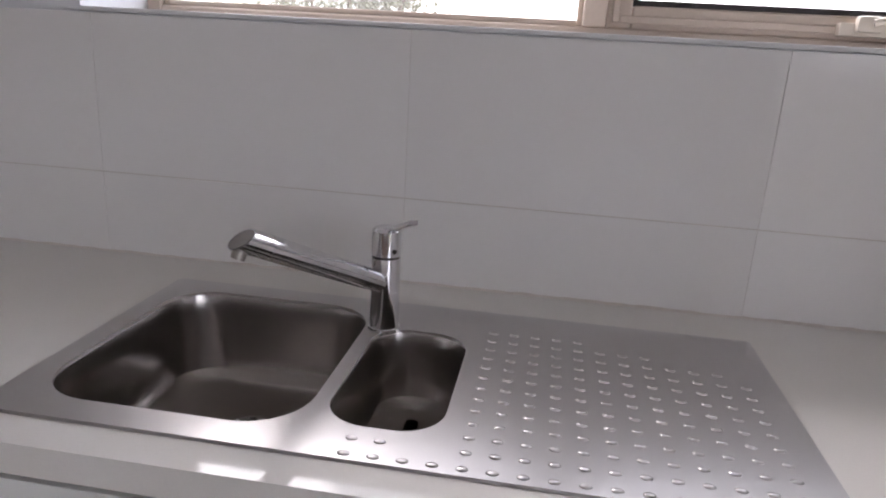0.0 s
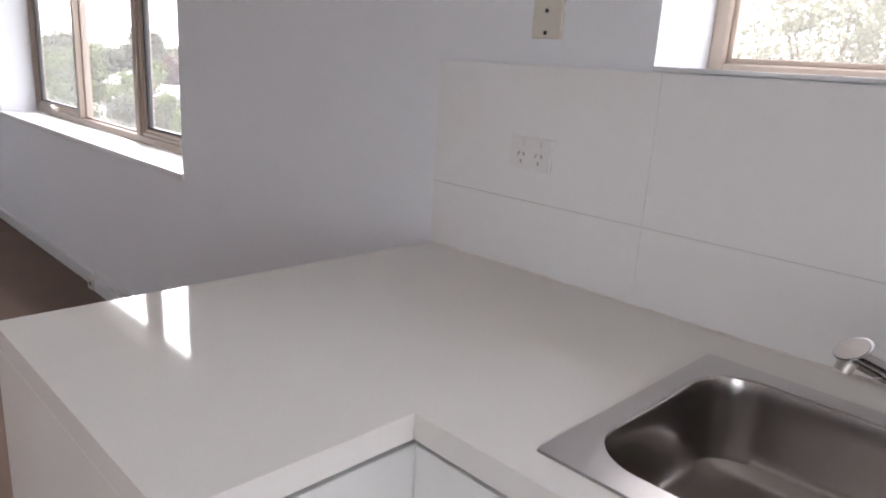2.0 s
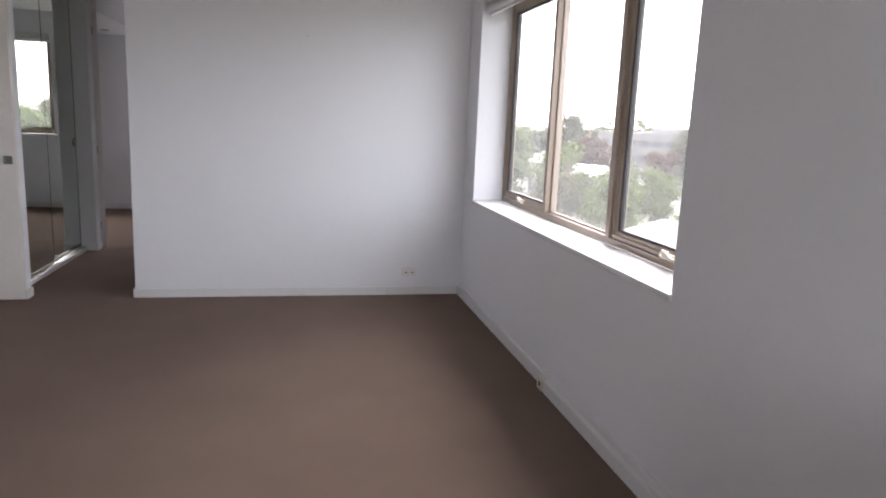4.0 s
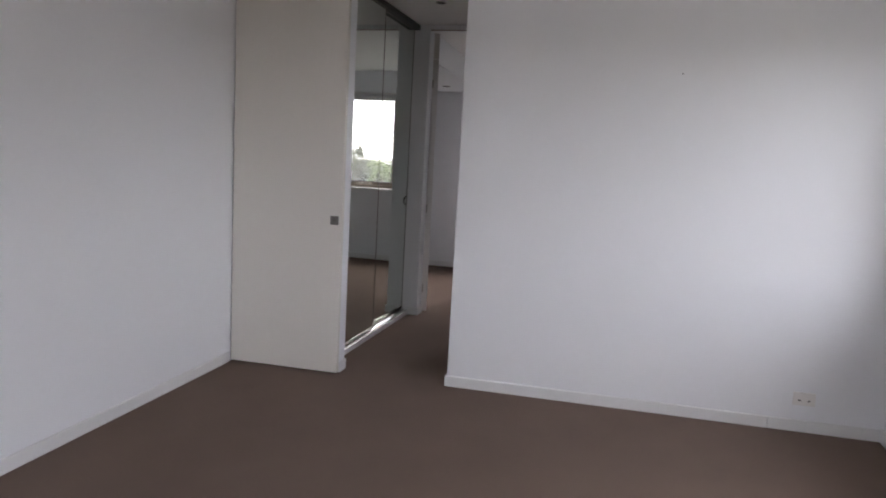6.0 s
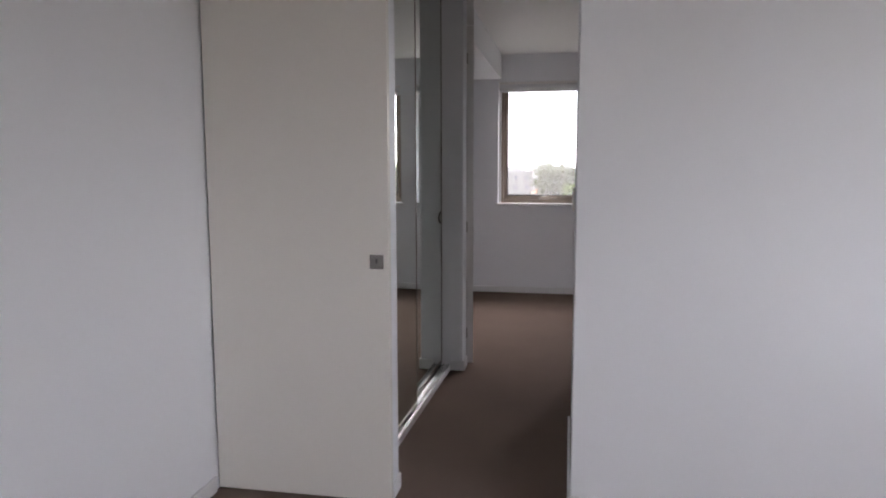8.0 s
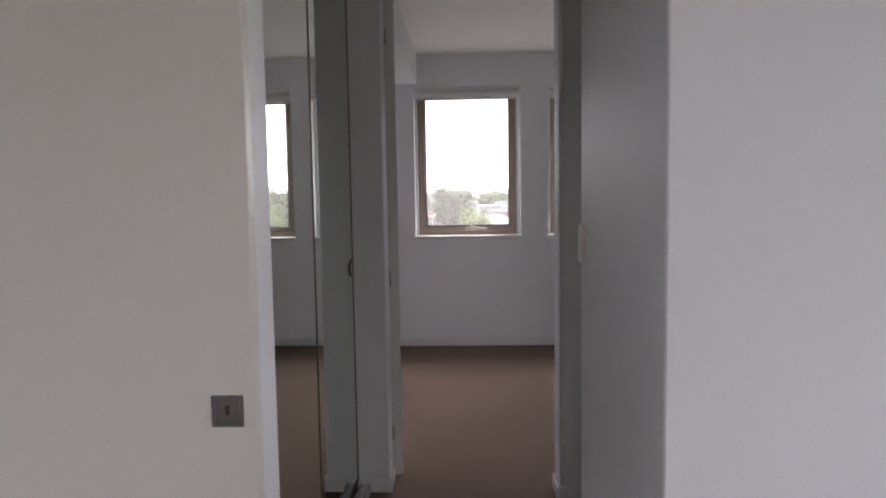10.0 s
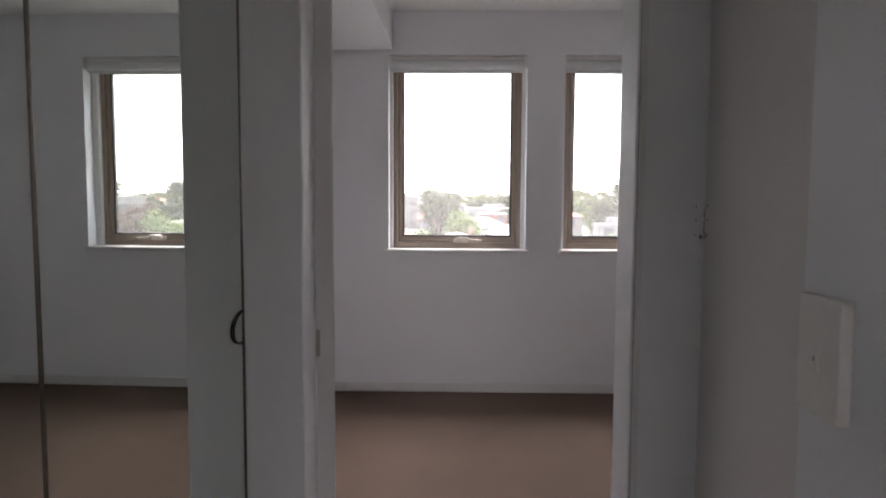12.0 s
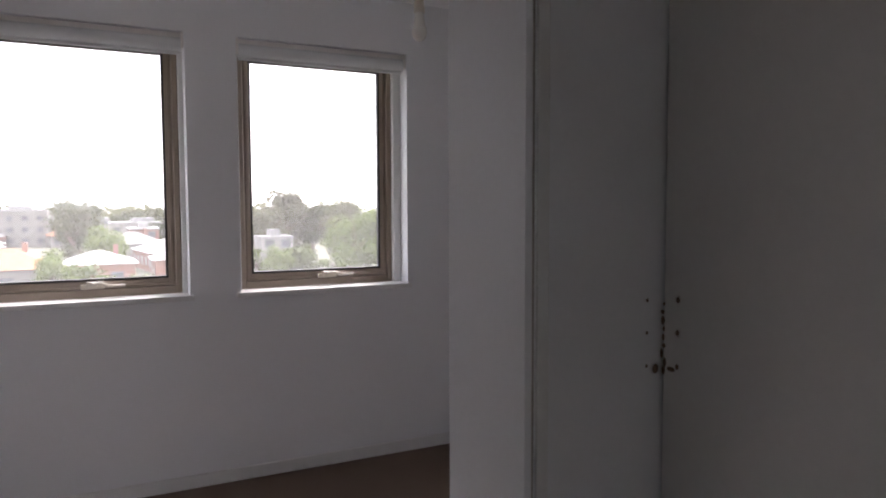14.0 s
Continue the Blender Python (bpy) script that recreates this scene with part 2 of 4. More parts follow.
# ---- large structure ----
floor_bm = boxm(WEST - TH, EAST + 0.2, SOUTH - 0.2, TH, -0.2, 0.0)
structure("floor", floor_bm, M_CARPET, "brown cut-pile carpet floor", "floor")
structure("ceiling", boxm(WEST - TH, EAST + 0.2, SOUTH - 0.2, TH, CEIL, CEIL + 0.2), M_CEIL, "flat white painted ceiling", "ceiling")

bm = bmesh.new()
x0, x1 = WEST - TH, EAST + 0.2
box(bm, x0, LW[0], 0, TH, 0, CEIL)
box(bm, LW[0], LW[1], 0, TH, 0, LW[2] - 0.03)
box(bm, LW[0], LW[1], 0, TH, LW[3], CEIL)
box(bm, LW[1], KW[0], 0, TH, 0, CEIL)
box(bm, KW[0], KW[1], 0, TH, 0, KW[2] - 0.01)
box(bm, KW[0], KW[1], 0, TH, KW[3], CEIL)
box(bm, KW[1], x1, 0, TH, 0, CEIL)
structure("wall_north", bm, M_WALL, "white painted plaster wall with deep windows", "wall")

bm = bmesh.new()
box(bm, WEST - TH, WEST, SOUTH - 0.2, BW1[0], 0, CEIL)
box(bm, WEST - TH, WEST, BW1[0], BW1[1], 0, BW1[2] - 0.03)
box(bm, WEST - TH, WEST, BW1[0], BW1[1], BW1[3], CEIL)
box(bm, WEST - TH, WEST, BW1[1], BW2[0], 0, CEIL)
box(bm, WEST - TH, WEST, BW2[0], BW2[1], 0, BW2[2] - 0.03)
box(bm, WEST - TH, WEST, BW2[0], BW2[1], BW2[3], CEIL)
box(bm, WEST - TH, WEST, BW2[1], 0, 0, CEIL)
structure("wall_west", bm, M_WALL, "white painted bedroom wall with two windows", "wall")

structure("wall_south", boxm(WEST, EAST, SOUTH - 0.2, SOUTH, 0, CEIL), M_WALL, "plain white painted plaster wall", "wall")
EW = (-3.78, -1.93, 0.06, 2.34)      # unseen wide glazed doors, added in the end wall behind the kitchen for light
bm = boxm(EAST, EAST + 0.2, SOUTH - 0.2, EW[0], 0, CEIL)
box(bm, EAST, EAST + 0.2, EW[1], 0, 0, CEIL)
box(bm, EAST, EAST + 0.2, EW[0], EW[1], EW[3], CEIL)
box(bm, EAST, EAST + 0.2, EW[0], EW[1], 0, EW[2])
structure("wall_east", bm, M_WALL, "unseen white painted plaster wall with wide glazed doors added for light", "wall")

# living room end wall, with the hall's side wall
bm = bmesh.new()
box(bm, -0.10, 0.0, HALL_N, 0, 0, CEIL, bevel=0.004, segs=1)
structure("wall_end", bm, M_WALL, "white painted living room end wall", "wall")
structure("wall_hall", boxm(-0.957, -0.10, HALL_N + 0.003, RECESS + 0.12, 0, CEIL, bevel=0.004, segs=1), M_WALL, "white painted hall side wall", "wall")
structure("wall_stub", boxm(-0.10, 0.022, SOUTH, -3.356, 0, CEIL, bevel=0.004, segs=1), M_WALL, "white painted stub wall end", "wall")
structure("wall_recess", boxm(-1.95, -0.957, RECESS + 0.04, RECESS + 0.14, 0, CEIL), M_WALL, "white painted wall above the hall door", "wall")

# wall between hall and bedroom
bm = bmesh.new()
box(bm, -2.09, DOORX_L, SOUTH, HALL_S, 0, CEIL, bevel=0.004, segs=1)
box(bm, -1.995, DOORX_R, -2.548, 0, 0, CEIL, bevel=0.004, segs=1)
box(bm, -2.05, DOORX_L + 0.01, HALL_S, -2.548, 2.65, CEIL)
structure("wall_bedroom", bm, M_WALL, "white painted wall round the bedroom doorway", "wall")

# a brown strip draws the shadow gap under the lintel
structure("door_head", boxm(DOORX_L - 0.012, DOORX_L + 0.0125, HALL_S + 0.001, -2.549, 2.645, 2.6495), M_BARE_SHADE, "thin brown strip for the shadow gap over the bedroom doorway", "trim")

# unseen eaves, added to keep the high sky off the windows
structure("eave_north", boxm(WEST - TH - 0.36, EAST + 0.58, TH, TH + 0.38, 2.55, 2.75), M_CEIL, "unseen white boxed eave added to cut sky light at the windows", "eave")
structure("eave_west", boxm(WEST - TH - 0.36, WEST - TH, SOUTH - 0.2, TH, 2.55, 2.75), M_CEIL, "unseen white boxed eave added to cut sky light at the windows", "eave")
structure("eave_east", boxm(EAST + 0.2, EAST + 0.58, SOUTH - 0.2, TH, 2.55, 2.75), M_CEIL, "unseen white boxed eave added to cut sky light at the glazed doors", "eave")

# bulkhead along the bedroom's side
structure("bulkhead", boxm(WEST, -2.092, SOUTH, -3.40, 2.425, CEIL), M_WALL, "white boxed-in ceiling bulkhead", "bulkhead")


# ---- skirting boards ----
def skirting(name, a, b, side, h=0.072, t=0.013):
    """A board from a to b on the floor; side is the way it stands off the wall."""
    bm = bmesh.new()
    ax, ay = a
    bx, by = b
    sx, sy = side
    box(bm, min(ax, bx, ax + sx * t, bx + sx * t), max(ax, bx, ax + sx * t, bx + sx * t),
        min(ay, by, ay + sy * t, by + sy * t), max(ay, by, ay + sy * t, by + sy * t), 0.0, h, bevel=0.006)
    return structure(name, bm, M_TRIM, "white gloss painted timber skirting board", "skirting board")


skirting("baseboard", (0.0, 0.0), (2.115, 0.0), (0, -1), h=0.078, t=0.024)
skirting("baseboard", (2.115, 0.0), (4.86, 0.0), (0, -1), h=0.102, t=0.022)
structure("trim_duct", boxm(2.196, 4.86, -0.050, -0.0222, 0.0, 0.070, bevel=0.004), M_TRIM, "white painted cable duct in front of the skirting board", "cable duct")
skirting("baseboard", (0.0, -0.013), (0.0, -0.63), (1, 0), t=0.012)
skirting("baseboard", (0.0, -0.632), (0.0, HALL_N), (1, 0), t=0.015)
skirting("baseboard", (0.014, HALL_N), (-0.95, HALL_N), (0, -1))
skirting("baseboard", (0.02, -3.356), (-0.10, -3.356), (0, 1))
skirting("baseboard", (0.09, SOUTH), (EAST, SOUTH), (0, 1))
skirting("baseboard", (DOORX_L, -3.437), (DOORX_L, HALL_S + 0.012), (1, 0))
skirting("baseboard", (DOORX_L, HALL_S), (-2.08, HALL_S), (0, 1))
skirting("baseboard", (DOORX_R - 0.155, -2.548), (DOORX_R + 0.012, -2.548), (0, -1))
skirting("baseboard", (DOORX_R, -2.548), (DOORX_R, RECESS), (1, 0))
skirting("baseboard", (WEST, -4.10), (WEST, 0), (1, 0))
skirting("baseboard", (WEST + 0.013, SOUTH), (-2.1, SOUTH), (0, 1))


# ---- windows ----
def ring(bm, u0, u1, v0, v1, w, d0, d1, bevel=0.004, bottom=None, top=None):
    """A rectangular frame in the plane of u and v (v up), from depth d0 to d1."""
    b, t = (w if bottom is None else bottom), (w if top is None else top)
    for a in ((u0, u0 + w, v0, v1), (u1 - w, u1, v0, v1), (u0 + w, u1 - w, v0, v0 + b), (u0 + w, u1 - w, v1 - t, v1)):
        box(bm, a[0], a[1], d0, d1, a[2], a[3], bevel=bevel, segs=1)
    return bm


def winder(parent, u, v, d, mirrored=1):
    """The chain winder on a sash's lower rail, turned towards the room (towards -d)."""
    bm = bmesh.new()
    box(bm, u - 0.055, u + 0.055, d - 0.028, d, v - 0.014, v + 0.012, bevel=0.006)
    box(bm, u - 0.028, u + 0.022, d - 0.042, d - 0.02, v - 0.006, v + 0.026, bevel=0.009)
    w = part("winder", bm, M_WINDER, parent, "cream plastic chain winder", smooth=True)
    bm = tube(bmesh.new(), [Vector((u, d - 0.045, v + 0.012)), Vector((u + 0.035 * mirrored, d - 0.052, v + 0.022)),
                            Vector((u + 0.07 * mirrored, d - 0.05, v + 0.004)), Vector((u + 0.15 * mirrored, d - 0.046, v + 0.002))], 0.008, 8)
    part("winder_handle", bm, M_WINDER, w, smooth=True)


def sash(parent, u0, u1, v0, v1, d, light=False, wind=None, wind_dir=1, width=0.052):
    """An opening sash with rubber seal, pane and winder."""
    mf = M_FRAMEL if light else M_FRAME
    bm = ring(bmesh.new(), u0, u1, v0, v1, width, d - 0.018, d + 0.03, bottom=0.048)
    ring(bm, u0 + 0.012, u1 - 0.012, v0 + 0.012, v1 - 0.012, 0.016, d - 0.026, d - 0.017, bevel=0.002)
    s = part("sash", bm, mf, parent)
    part("seal", ring(bmesh.new(), u0 + width, u1 - width, v0 + 0.048, v1 - width, 0.012, d - 0.012, d + 0.02, bevel=0.001), M_GASKET, s, "black rubber seal")
    g = part("pane", boxm(u0 + width - 0.01, u1 - width + 0.01, d + 0.002, d + 0.006, v0 + 0.05, v1 - width + 0.01), M_GLASS, s, "clear glass pane")
    g.visible_shadow = False
    if wind is not None:
        winder(s, wind, v0 + 0.022, d - 0.018, wind_dir)
    return s


def blind(name, u0, u1, v1, label, depth=0.045):
    """A rolled-up roller blind under the head of a window opening."""
    t = thing(name, (u0 + u1) / 2, depth, v1, label, "blind")
    for ua in (u0 + 0.002, u1 - 0.014):
        part("bracket", boxm(ua, ua + 0.012, depth - 0.04, depth + 0.04, v1 - 0.085, v1 - 0.001, bevel=0.003), M_PLASTIC, t)
    part("roll", cyl(bmesh.new(), (u0 + 0.010, depth, v1 - 0.060), (u1 - 0.010, depth, v1 - 0.060), 0.036, seg=28), M_FABRIC, t, "rolled white fabric", smooth=True)
    part("head_rail", boxm(u0 + 0.012, u1 - 0.012, depth - 0.012, depth + 0.04, v1 - 0.034, v1 - 0.001, bevel=0.003), M_PLASTIC, t)
    part("bottom_rail", boxm(u0 + 0.018, u1 - 0.018, depth - 0.008, depth + 0.012, v1 - 0.112, v1 - 0.094, bevel=0.006), M_FABRIC, t)
    return t


def face_west(ob):
    """Turns what was built on the north wall (u = x, depth = y) onto the west wall (u = y, depth = -x)."""
    ob.matrix_world = Matrix(((0, -1, 0, WEST), (1, 0, 0, 0), (0, 0, 1, 0), (0, 0, 0, 1))) @ ob.matrix_world


def bedroom_window(name, op, label, wide=0.024):
    """An awning window with its sill, liners and blind; wide is the thickness of the liner on the north side."""
    u0, u1, v0, v1 = op
    w = thing(name, u0, 0, v0, label, "window", kind="structure")
    part("window_sill", boxm(u0 - 0.02, u1 + 0.02, -0.018, 0.13, v0 - 0.028, v0, bevel=0.005), M_TRIM, w, "white gloss painted sill")
    for ua, ub in ((u0, u0 + 0.024), (u1 - wide, u1)):
        part("liner", boxm(ua, ub, 0.10, 0.24, v0, v1, bevel=0.003), M_TRIM, w, "white painted timber liner")
    part("window_frame", ring(bmesh.new(), u0 + 0.024, u1 - wide, v0, v1, 0.030, 0.13, 0.22, bottom=0.042, top=0.042), M_FRAME, w, "champagne aluminium frame")
    sash(w, u0 + 0.050, u1 - wide - 0.026, v0 + 0.034, v1 - 0.046, 0.168, width=0.040, wind=(u0 + u1) / 2 + 0.03)
    b = blind("roller_blind", u0, u1, v1, "rolled-up white roller blind in the window head")
    face_west(w)
    face_west(b)
    return w


bedroom_window("window_1", BW1, "closed awning window with champagne aluminium frame")
bedroom_window("window_2", BW2, "closed awning window with champagne aluminium frame", wide=0.049)

# living room window: sash, fixed pane, sash
u0, u1, v0, v1 = LW
w = thing("window_3", u0, 0, v0, "wide three-pane window with champagne aluminium frame", "window", kind="structure")
part("window_sill", boxm(u0 - 0.02, u1 + 0.012, -0.016, 0.235, v0 - 0.03, v0, bevel=0.005), M_TRIM, w, "white gloss painted sill")
part("window_frame", ring(bmesh.new(), u0, u1, v0, v1, 0.04, 0.235, 0.30), M_FRAME, w, "champagne aluminium frame")
part("mullion", boxm(1.262, 1.304, 0.225, 0.31, v0 + 0.04, v1 - 0.04, bevel=0.004), M_FRAME, w)
part("mullion", boxm(2.222, 2.272, 0.225, 0.31, v0 + 0.04, v1 - 0.04, bevel=0.004), M_FRAME, w)
g = part("pane", boxm(1.304, 2.222, 0.275, 0.279, v0 + 0.04, v1 - 0.04), M_GLASS, w, "clear glass pane")
g.visible_shadow = False
part("glazing_bead", ring(bmesh.new(), 1.304, 2.222, v0 + 0.04, v1 - 0.04, 0.012, 0.262, 0.276, bevel=0.002), M_FRAME, w)
sash(w, u0 + 0.035, 1.262, v0 + 0.035, v1 - 0.03, 0.262, wind=0.80)
sash(w, 2.272, u1 - 0.035, v0 + 0.035, v1 - 0.03, 0.262, wind=2.86)
blind("roller_blind", u0, u1, v1, "rolled-up white roller blind over the wide window", depth=0.055)

# kitchen window: fixed pane and a sash
u0, u1, v0, v1 = KW
w = thing("window_4", u0, 0, v0, "two-pane kitchen window with faded cream frame", "window", kind="structure")
part("window_sill", boxm(u0, u1, -0.006, 0.235, v0 - 0.01, v0, bevel=0.002), M_TRIM, w, "white painted sill")
part("window_frame", ring(bmesh.new(), u0, u1, v0, v1, 0.036, 0.235, 0.30, bottom=0.018), M_FRAMEL, w, "faded cream aluminium frame")
part("mullion", boxm(6.478, 6.526, 0.222, 0.31, v0 + 0.018, v1 - 0.036, bevel=0.004), M_FRAMEL, w)
part("glazing_bead", ring(bmesh.new(), u0 + 0.036, 6.478, v0 + 0.018, v1 - 0.036, 0.012, 0.25, 0.276, bevel=0.002), M_FRAMEL, w)
g = part("pane", boxm(u0 + 0.036, 6.478, 0.27, 0.274, v0 + 0.018, v1 - 0.036), M_GLASS, w, "clear glass pane")
g.visible_shadow = False
sash(w, 6.526, u1 - 0.03, v0 + 0.016, v1 - 0.03, 0.258, light=True, wind=7.03, wind_dir=1)

# unseen glazed doors added in the east wall as a light source
w = thing("window_5", EAST, EW[0], EW[2], "unseen wide two-leaf glazed sliding door with champagne aluminium frame, added for light", "window", kind="structure")
part("window_frame", ring(bmesh.new(), EW[0], EW[1], EW[2], EW[3], 0.05, 0.06, 0.14), M_FRAME, w)
for ya, yb, dd in ((EW[0] + 0.05, -2.83, 0.085), (-2.89, EW[1] - 0.05, 0.115)):
    lf = part("door_leaf", ring(bmesh.new(), ya, yb, EW[2] + 0.05, EW[3] - 0.05, 0.05, dd - 0.012, dd + 0.012), M_FRAME, w)
    g = part("pane", boxm(ya + 0.045, yb - 0.045, dd - 0.003, dd + 0.003, EW[2] + 0.095, EW[3] - 0.095), M_GLASS, lf, "clear glass pane")
    g.visible_shadow = False
for ob in w.children:                    # built along x with its depth along y, then turned into the wall
    ob.matrix_world = Matrix(((0, 1, 0, EAST), (1, 0, 0, 0), (0, 0, 1, 0), (0, 0, 0, 1))) @ ob.matrix_world

# ---- doors of the hall ----
door = thing("sliding_door", 0.05, -3.75, 0.0, "cream painted sliding door, pushed open against the wall", "door")
part("leaf", boxm(0.034, 0.070, -4.140, -3.346, 0.012, CEIL - 0.01, bevel=0.003), M_DOOR, door)
pl_ = part("flush_pull", ring(bmesh.new(), -0.029, 0.029, -0.029, 0.029, 0.011, -0.002, 0.004, bevel=0.001), M_PULL, door, "square dark satin nickel flush pull")
pl_.matrix_world = Matrix(((0, -1, 0, 0.0715), (1, 0, 0, -3.398), (0, 0, 1, 1.046), (0, 0, 0, 1)))
cup = part("pull_cup", boxm(0.0695, 0.0712, -3.420, -3.376, 1.024, 1.068), M_PULL, door, "recessed cup of the pull")
part("thumb_turn", boxm(0.071, 0.076, -3.402, -3.394, 1.040, 1.058, bevel=0.002), M_BLACK, door)
# shade between the leaf and the side wall, put in as a dark strip
part("edge_strip", boxm(0.032, 0.036, -4.1485, -4.1405, 0.0, CEIL - 0.01), M_SHADOW, door, "dark strip for the shade in the gap at the side wall")
part("head_rail", boxm(0.023, 0.078, SOUTH + 0.002, -2.6, CEIL - 0.009, CEIL), M_ALU, door, "aluminium head rail")

hd = thing("door_1", -1.4, RECESS, 0.0, "closed off-white painted hall door with old lock scars", "door", kind="structure")
part("leaf", boxm(-1.8305, -0.96, RECESS, RECESS + 0.036, 0.012, CEIL - 0.04, bevel=0.003), M_DOORW, hd)
# a dark strip paints the shade in the gap beside the leaf
part("dark_gap", boxm(DOORX_R - 0.003, -1.8307, RECESS + 0.010, RECESS + 0.03, 0.012, CEIL - 0.04), M_SHADOW, hd, "dark strip for the shade in the gap beside the leaf")
random.seed(5)


def scar(x, y, z, sx, sy, sz):
    b_ = bmesh.new()
    bmesh.ops.create_icosphere(b_, subdivisions=2, radius=1.0, matrix=Matrix.Translation((x, y, z)) @ Matrix.Diagonal((sx, sy, sz, 1)))
    part("scar", b_, M_BARE_SHADE, hd, "chipped dark screw hole")


for z in (1.400, 1.367, 1.333):          # screw holes of a lost hinge
    scar(DOORX_R + 0.0005, RECESS - 0.018, z, 0.0010, 0.0014, 0.0018)
    scar(-1.811, RECESS - 0.0003, z + 0.002, 0.0022, 0.0010, 0.0030)
for i in range(9):                       # paint chipped off along the crack
    scar(-1.8305 + random.uniform(-0.0015, 0.003), RECESS - 0.0003, 1.328 + 0.0085 * i, random.uniform(0.0010, 0.0026), 0.0010, random.uniform(0.002, 0.0055))
scar(-1.819, RECESS - 0.0003, 1.331, 0.0055, 0.0012, 0.0025)
scar(DOORX_R + 0.0005, RECESS - 0.006, 1.329, 0.0012, 0.004, 0.005)
# the shadow line at the jamb, drawn as a thin grey strip
part("jamb_groove", boxm(DOORX_R - 0.001, DOORX_R + 0.0008, -2.5430, -2.5412, 0.075, CEIL - 0.01), M_SLOT, hd, "grey strip for the shadow line down the jamb")
part("jamb_bead", boxm(DOORX_R - 0.001, DOORX_R + 0.0035, -2.539, -2.526, 0.075, CEIL - 0.01, bevel=0.0015), M_TRIM, hd, "white painted jamb bead")

# bedroom door, swung open past the jamb
jl = thing("door_2", -2.092, -3.352, 0.0, "off-white painted bedroom door, swung wide open into the room", "door", kind="structure")
part("leaf", boxm(-2.872, -2.092, -3.346, -3.294, 0.012, 2.412, bevel=0.005, segs=2), M_DOORW, jl)
part("hinge", boxm(-2.0925, -2.0895, -3.352, -3.336, 0.975, 1.050, bevel=0.001), M_SATIN, jl, "small dark metal hinge")
part("hinge", boxm(-2.0925, -2.0895, -3.352, -3.336, 2.15, 2.225, bevel=0.001), M_SATIN, jl, "small dark metal hinge")
part("hinge", boxm(-2.0925, -2.0895, -3.352, -3.336, 0.20, 0.275, bevel=0.001), M_SATIN, jl, "small dark metal hinge")
part("frame_lining", boxm(-2.1, -2.0902, -3.346, -3.296, 2.416, 2.649), M_DOORW, jl)
jl.matrix_world = jl.matrix_world @ Matrix.Rotation(radians(22), 4, "Z")

# ---- mirrored wardrobe ----
wd = thing("mirror_wardrobe", -1.0, -3.6, 0.0, "built-in wardrobe with two sliding mirror doors", "wardrobe")
part("bottom_track", box(box(box(boxm(-1.935, -0.102, -3.53, -3.442, 0.0, 0.042, bevel=0.002), -1.935, -0.102, -3.449, -3.445, 0.042, 0.052), -1.935, -0.102, -3.484, -3.481, 0.042, 0.052), -1.935, -0.102, -3.526, -3.522, 0.042, 0.052), M_ALU, wd, "scratched aluminium floor track")
part("kick_board", boxm(-1.935, -0.102, -3.442, -3.437, 0.0, 0.036), M_TRIM, wd, "white kick board")
part("head_track", boxm(-1.935, -0.102, -3.53, -3.442, CEIL - 0.045, CEIL - 0.002, bevel=0.002), M_SHADOW, wd, "dark bronze head track")
part("carcass", box(boxm(-1.935, -0.102, SOUTH + 0.05, SOUTH + 0.066, 0.002, CEIL - 0.05), -1.935, -0.102, SOUTH + 0.066, -3.60, 2.0, 2.02), M_LAM, wd)
for xa, xb, yp in ((-1.055, -0.104, -3.462), (-1.932, -0.99, -3.498)):
    md = part("mirror_door", boxm(xa + 0.004, xb - 0.004, yp - 0.006, yp, 0.062, CEIL - 0.05), M_MIRROR, wd, "full-height silvered mirror door")
    part("door_frame", ring(bmesh.new(), xa, xb, 0.052, CEIL - 0.045, 0.004, yp - 0.02, yp + 0.003, bevel=0.001, bottom=0.022), M_BRONZE, md, "thin dark bronze edge frame")
    if xa < -1.5:
        hp = bmesh.new()
        # a thin rim round a half-round cup at the door's edge
        rim = [Vector((-1.926 + 0.076 * math.cos((k - 6) * math.pi / 12), yp + 0.003, 1.090 + 0.040 * math.sin((k - 6) * math.pi / 12))) for k in range(13)]
        rings = []
        for k, p in enumerate(rim):
            q = (p - Vector((-1.926, yp + 0.003, 1.090))).normalized()
            rings.append([hp.verts.new(p + q * (0.0017 * math.cos(j * math.pi / 4)) + Vector((0, 0.0028 * math.sin(j * math.pi / 4), 0))) for j in range(8)])
        for ra, rb in zip(rings[:-1], rings[1:]):
            for j in range(8):
                hp.faces.new((ra[j], ra[(j + 1) % 8], rb[(j + 1) % 8], rb[j]))
        part("finger_pull", hp, M_BLACK, md, "dark half-round rim of the finger pull", smooth=True)

_p = Matrix.Translation((-1.93, -3.49, 0))
wd.matrix_world = _p @ Matrix.Rotation(radians(-1.25), 4, "Z") @ _p.inverted() @ wd.matrix_world     # the doors run slightly out of square

# ---- kitchen ----
Z = 0.90
bm = bmesh.new()
for a in ((4.877, 5.576, -1.069, 0.0), (5.576, 5.77, -0.704, 0.0), (6.79, EAST, -0.704, 0.0), (5.77, 6.79, -0.704, -0.625), (5.77, 6.79, -0.15, 0.0)):
    box(bm, a[0], a[1], a[2], a[3], Z - 0.042, Z)
bmesh.ops.remove_doubles(bm, verts=bm.verts, dist=0.0001)
top = thing("worktop", 5.3, -0.5, Z, "L-shaped polished white stone worktop with waterfall end", "worktop")
part("slab", bm, M_STONE, top)
part("waterfall_end", boxm(4.877, 5.576, -1.069, -1.027, 0.0, Z - 0.0421, bevel=0.001, segs=1), M_STONE, top)


